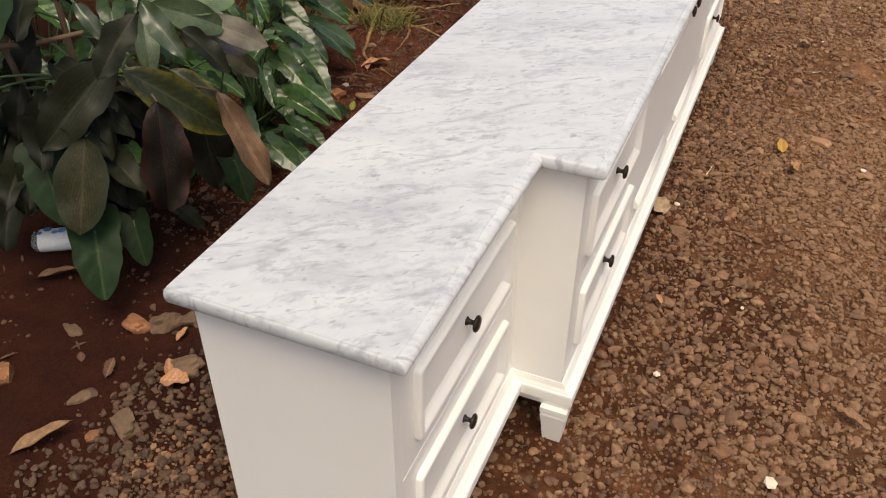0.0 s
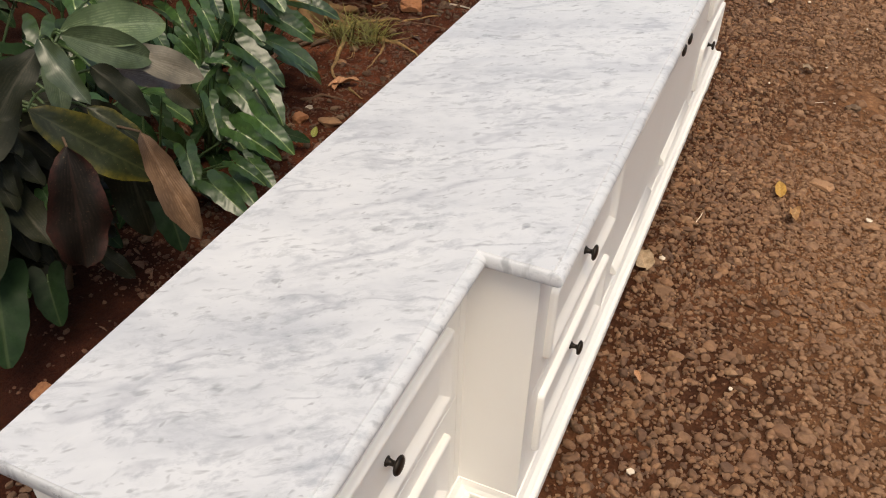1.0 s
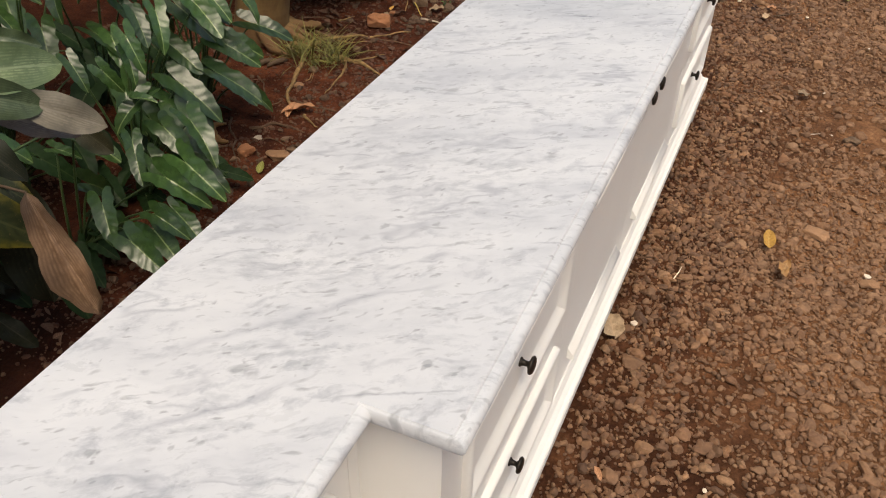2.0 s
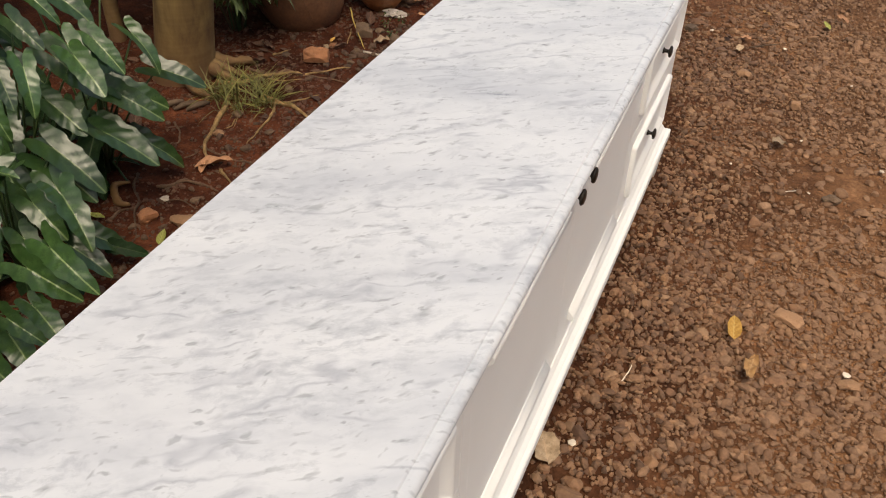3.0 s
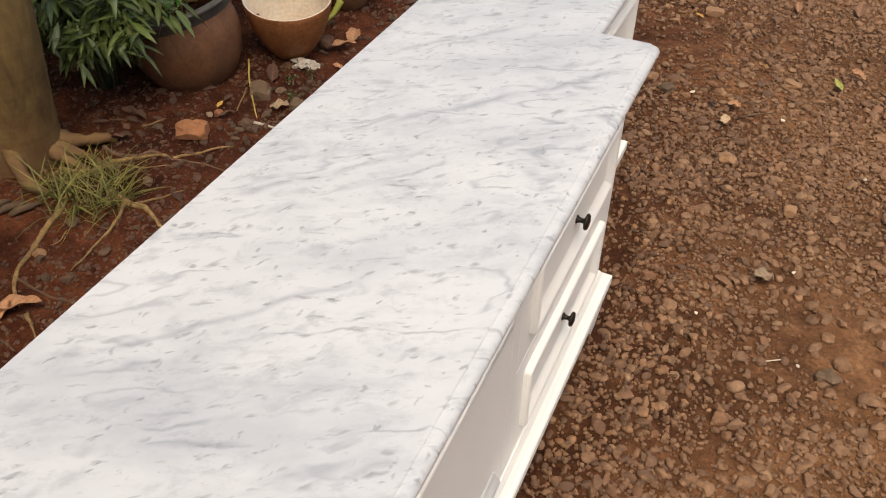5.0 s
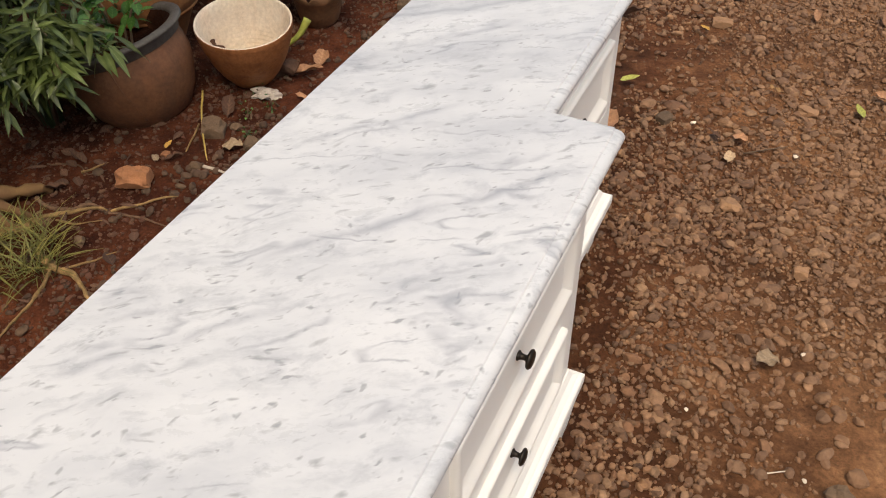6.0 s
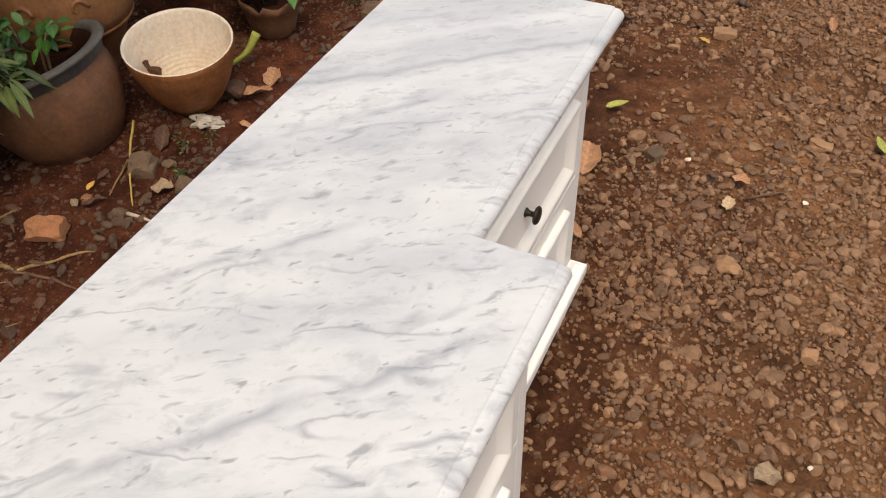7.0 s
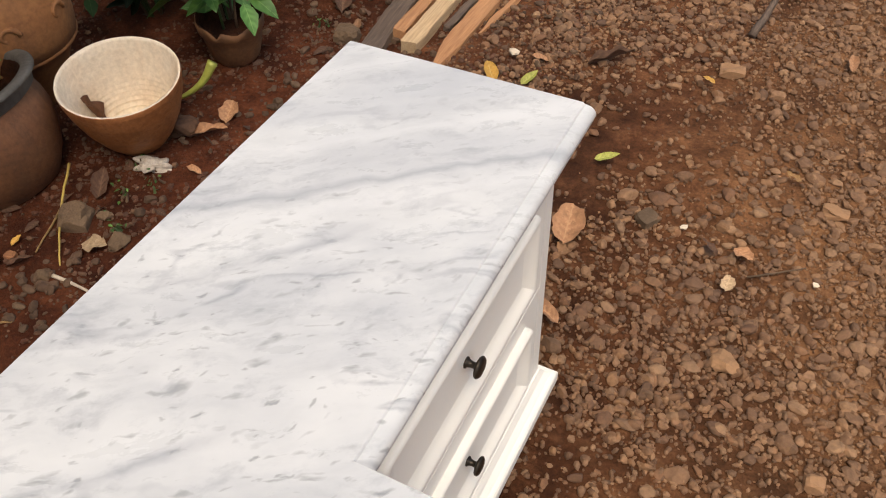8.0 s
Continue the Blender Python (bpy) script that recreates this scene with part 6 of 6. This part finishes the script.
twig([(-1.30, 2.31, 0.05), (-1.22, 2.28, 0.035), (-1.117, 2.230, 0.012)], 0.006, STALK, "limp green leaf stalk hanging to the soil")
bm = bmesh.new()
line = smooth_line([Vector((x, y, ground_z(x, y) + z)) for x, y, z in ((-1.112, 2.232, 0.014), (-1.140, 2.19, 0.020), (-1.10, 2.145, 0.012), (-1.064, 2.124, 0.010), (-1.031, 2.131, 0.012))], 5)
tube(bm, line, [0.004 + 0.010 * math.sin(3.0 * i / 20) * (1 + 0.4 * noise.noise(p * 60)) for i, p in enumerate(line)], 8)
tagged(part("withered_leaf", bm, ORANGE_FALLEN, smooth=True), "rolled-up orange-brown withered leaf on the soil", "dead leaf")
YELLOW_STALK = plain("yellow_stalk", (0.46, 0.33, 0.08), 0.6, 0.25, 20, 0.2)
GREEN_STUB = plain("green_stub", (0.34, 0.36, 0.07), 0.5, 0.25, 20, 0.2)
twig([(-1.115, 3.79, 0.05), (-1.04, 3.68, 0.04), (-0.96, 3.58, 0.02), (-0.900, 3.515, 0.002)], 0.0038, YELLOW_STALK, "yellowed dry stalk leaning beside the big pot")
twig([(-1.045, 3.665, 0.012), (-0.99, 3.522, 0.006)], 0.0035, ROOT, "thin pale twig on the soil")
twig([(-0.889, 3.480, 0.006), (-0.84, 3.482, 0.007), (-0.775, 3.482, 0.006)], 0.006, PALE, "pale split twig on the soil")
bm = bmesh.new()
line = smooth_line([Vector((x, y, ground_z(x, y) + z)) for x, y, z in ((-1.11, 4.19, 0.015), (-1.06, 4.22, 0.035), (-1.02, 4.26, 0.07), (-1.0, 4.30, 0.12))], 5)
tube(bm, line, [0.006 + 0.010 * (i / 15) ** 1.6 for i in range(16)], 10)
tagged(part("cut_stalk", bm, GREEN_STUB, smooth=True), "yellow-green cut stalk curling up beside the bowl", "stalk")
twig([(0.655, 4.166, 0.012), (0.71, 4.20, 0.014), (0.769, 4.247, 0.010)], 0.003, BROWN_STEM, "thin brown twig on the gravel")
twig([(0.43, 5.21, 0.012), (0.45, 5.30, 0.05), (0.48, 5.42, 0.11)], 0.014, PLANK_GREY, "grey stick propped on the gravel")
twig([(0.62, 1.98, 0.008), (0.63, 2.05, 0.010)], 0.002, PALE, "thin pale straw on the gravel")
twig([(0.90, 3.04, 0.008), (0.95, 3.07, 0.008)], 0.002, PALE, "thin pale straw on the gravel")
twig([(-0.98, 4.16, 0.01), (-0.93, 4.10, 0.01)], 0.003, ROOT_DARK, "thin dark twig on the soil")

# scrap of clear wrapping by the bowl
bm = bmesh.new()
rock_mesh(bm, (0.050, 0.034, 0.020), 77, 4, 0.55)
for v in bm.verts:
    v.co *= 1 + 0.22 * noise.noise(v.co * 60)
ob = part("plastic_scrap", bm, FILM)
ob.matrix_basis = pose(-0.952, 3.922, ground_z(-0.952, 3.922) + 0.010, 0, 0, 20)
tagged(ob, "crumpled scrap of clear plastic film on the soil", "plastic scrap")

# small weeds in the bed
for k, (x, y) in enumerate([(-1.00, 3.93), (-0.92, 3.80), (-0.88, 3.86), (-0.90, 4.75), (-0.86, 3.66)]):
    bushy("weed", x, y, 3, 0.04, 0.03, 400 + k, OVAL, HERB, 0.015, "tiny green weed sprouting from the soil", "weed", 4, (0, 360), 0.0)


# ---------------------------------------------------------------- gravel and earth crumbs
def scatter(name, count, xs, ys, sizes, mat, seed, label, category, keep, flat=(0.45, 0.8), sink=0.25, sub=1):
    """Angular pebbles, each a closed shape of its own, joined in one mesh."""
    rng = np.random.default_rng(seed)
    bm = bmesh.new()
    bmesh.ops.create_icosphere(bm, subdivisions=sub, radius=1.0)
    base_v = np.array([v.co[:] for v in bm.verts])
    base_f = np.array([[v.index for v in f.verts] for f in bm.faces])
    bm.free()
    vs, fs, off = [], [], 0
    tries = 0
    made = 0
    while made < count and tries < count * 6:
        tries += 1
        x, y = rng.uniform(*xs), rng.uniform(*ys)
        if not keep(x, y, rng.random()):
            continue
        s = sizes[0] * (sizes[1] / sizes[0]) ** (rng.random() ** 1.9)
        v = base_v * rng.uniform(0.9, 1.1, len(base_v))[:, None]
        for d in rng.normal(0, 1, (5, 3)):
            d = d / np.linalg.norm(d)
            v = v - np.maximum(0.0, v @ d - rng.uniform(0.5, 0.85))[:, None] * d
        v = v * np.array([s * rng.uniform(0.8, 1.3), s * rng.uniform(0.6, 1.0), s * rng.uniform(*flat)])
        a, t = rng.uniform(0, 6.28), rng.normal(0, 0.25)
        ca, sa, ct, st = math.cos(a), math.sin(a), math.cos(t), math.sin(t)
        rot = np.array([[ca, -sa, 0], [sa, ca, 0], [0, 0, 1]]) @ np.array([[1, 0, 0], [0, ct, -st], [0, st, ct]])
        v = v @ rot.T + np.array([x, y, ground_z(x, y) + s * (0.45 - sink)])
        vs.append(v)
        fs.append(base_f + off)
        off += len(base_v)
        made += 1
    me = bpy.data.meshes.new(name)
    me.from_pydata(np.concatenate(vs).tolist(), [], np.concatenate(fs).tolist())
    me.materials.append(mat)
    tagged(new(name, me), label, category, kind="stuff")


def bare_earth(x, y):
    """How much of the gravel is left on the trodden stretch past the cabinet's end."""
    return 1.0 - 0.72 * math.exp(-(((x - 0.28) / 0.36) ** 2 + ((y - 4.65) / 0.5) ** 2))


def gravel_keep(x, y, r):
    """Dense beside the cabinet, thin on the trodden patches and off the yard."""
    if -0.02 < x < 0.51 and 0.0 < y < 3.62:
        return r < 0.3 and x > 0.15
    if x < 0.0 and y < 3.7:
        return r < (0.4 if y + 0.25 * noise.noise(Vector((x * 5, y * 5, 1))) < 0.55 + 0.6 * x else 0.06) and x > -0.6
    if x < -0.3 and y > 3.7:
        return r < 0.2
    patch = noise.noise(Vector((x * 1.5, y * 1.1, 7.0))) + 0.5 * noise.noise(Vector((x * 4, y * 3, 2.0)))
    bare = bare_earth(x, y)
    close = max(0.0, min(1.0, (1.0 - x) / 0.3)) * max(0.0, min(1.0, (4.0 - y) / 0.5))
    return r < max(0.72 * close, 0.52 + 1.05 * patch) * bare * (1.0 if x < 1.5 else 0.5)


def coarse_keep(x, y, r):
    """Larger stones, more of them past the cabinet's end."""
    return (x > 0.52 or y > 3.66) and x > -0.35 and r < (0.5 + 0.4 * min(1.0, max(0.0, (y - 2.4) / 1.2)) + 0.6 * noise.noise(Vector((x * 2, y * 2, 4.0)))) * bare_earth(x, y)


scatter("gravel", 30000, (-0.45, 1.8), (-0.1, 6.0), (0.003, 0.0065), PEBBLE, 4, "fine brown grit strewn over the earth yard", "gravel", gravel_keep, (0.6, 1.0), 0.05)
scatter("gravel", 34000, (-0.45, 1.8), (-0.1, 6.0), (0.0055, 0.012), PEBBLE, 5, "brown and tan gravel strewn over the earth yard", "gravel", gravel_keep, (0.6, 1.0), 0.05)
scatter("gravel", 5600, (-0.4, 1.8), (-0.1, 6.0), (0.010, 0.0175), PEBBLE, 6, "coarse brown and tan gravel strewn over the earth yard", "gravel", gravel_keep, (0.55, 0.9), 0.1, 2)
scatter("gravel", 1500, (-0.4, 1.8), (0.0, 6.0), (0.015, 0.026), PEBBLE, 11, "loose flat stones lying in the gravel of the yard", "gravel", coarse_keep, (0.4, 0.65), 0.2, 2)
scatter("gravel", 1500, (-0.78, 0.05), (-0.15, 0.75), (0.005, 0.016), BED_PEBBLE, 12, "dark grey-brown pebbles on the earth beside the cabinet end", "gravel", lambda x, y, r: r < min(1.0, max(0.0, (x + 0.70 + 0.16 * noise.noise(Vector((x * 5, y * 5, 1)))) / 0.16)) * min(1.0, max(0.04, (0.66 - y + 0.5 * min(0.0, x + 0.35)) / 0.15)), (0.55, 0.9), 0.0, 2)
scatter("soil_crumbs", 21000, (-2.0, -0.05), (-0.2, 5.4), (0.003, 0.0125), CLOD, 7, "dark red-brown crumbs of earth on the bed", "soil", lambda x, y, r: r < (0.5 if y > 1.0 else 0.08 if x > -0.7 else 0.02) + (1.0 if y > 1.0 else 0.15) * noise.noise(Vector((x * 3, y * 3, 3))), (0.5, 0.9))
scatter("bed_pebbles", 2600, (-1.3, -0.05), (-0.2, 5.2), (0.004, 0.019), BED_PEBBLE, 8, "scattered brown pebbles on the red earth bed", "pebbles", lambda x, y, r: r < (0.04 if y < 1.0 else 0.4 if y < 3.3 else 0.75) * min(1.0, max(0.15, (x + 1.05) / 0.15)) + (0.2 if y < 1.0 else 1.4 if x > -0.95 else 0.3) * noise.noise(Vector((x * 4, y * 4, 6))), (0.5, 0.85), 0.15, 2)

rng = random.Random(31)
poses = []
while len(poses) < 420:
    x, y = rng.uniform(-2.4, -0.62), rng.uniform(0.2, 5.0)
    if noise.noise(Vector((x * 2, y * 2, 9))) + rng.uniform(-0.5, 0.4) < 0:
        continue
    a = rng.uniform(0, 6.28)
    p = Vector((x, y, ground_z(x, y) + 0.006))
    poses.append(aim(p, p + Vector((math.cos(a), math.sin(a), rng.uniform(-0.05, 0.25))) * rng.uniform(0.02, 0.07), (rng.gauss(0, 0.4), rng.gauss(0, 0.4), 1)))
tagged(joined_leaves("leaf_litter", poses, [OVAL, NARROW], DRY_DARK), "scattered small dead leaves and bits on the bed", "leaf litter", kind="stuff")
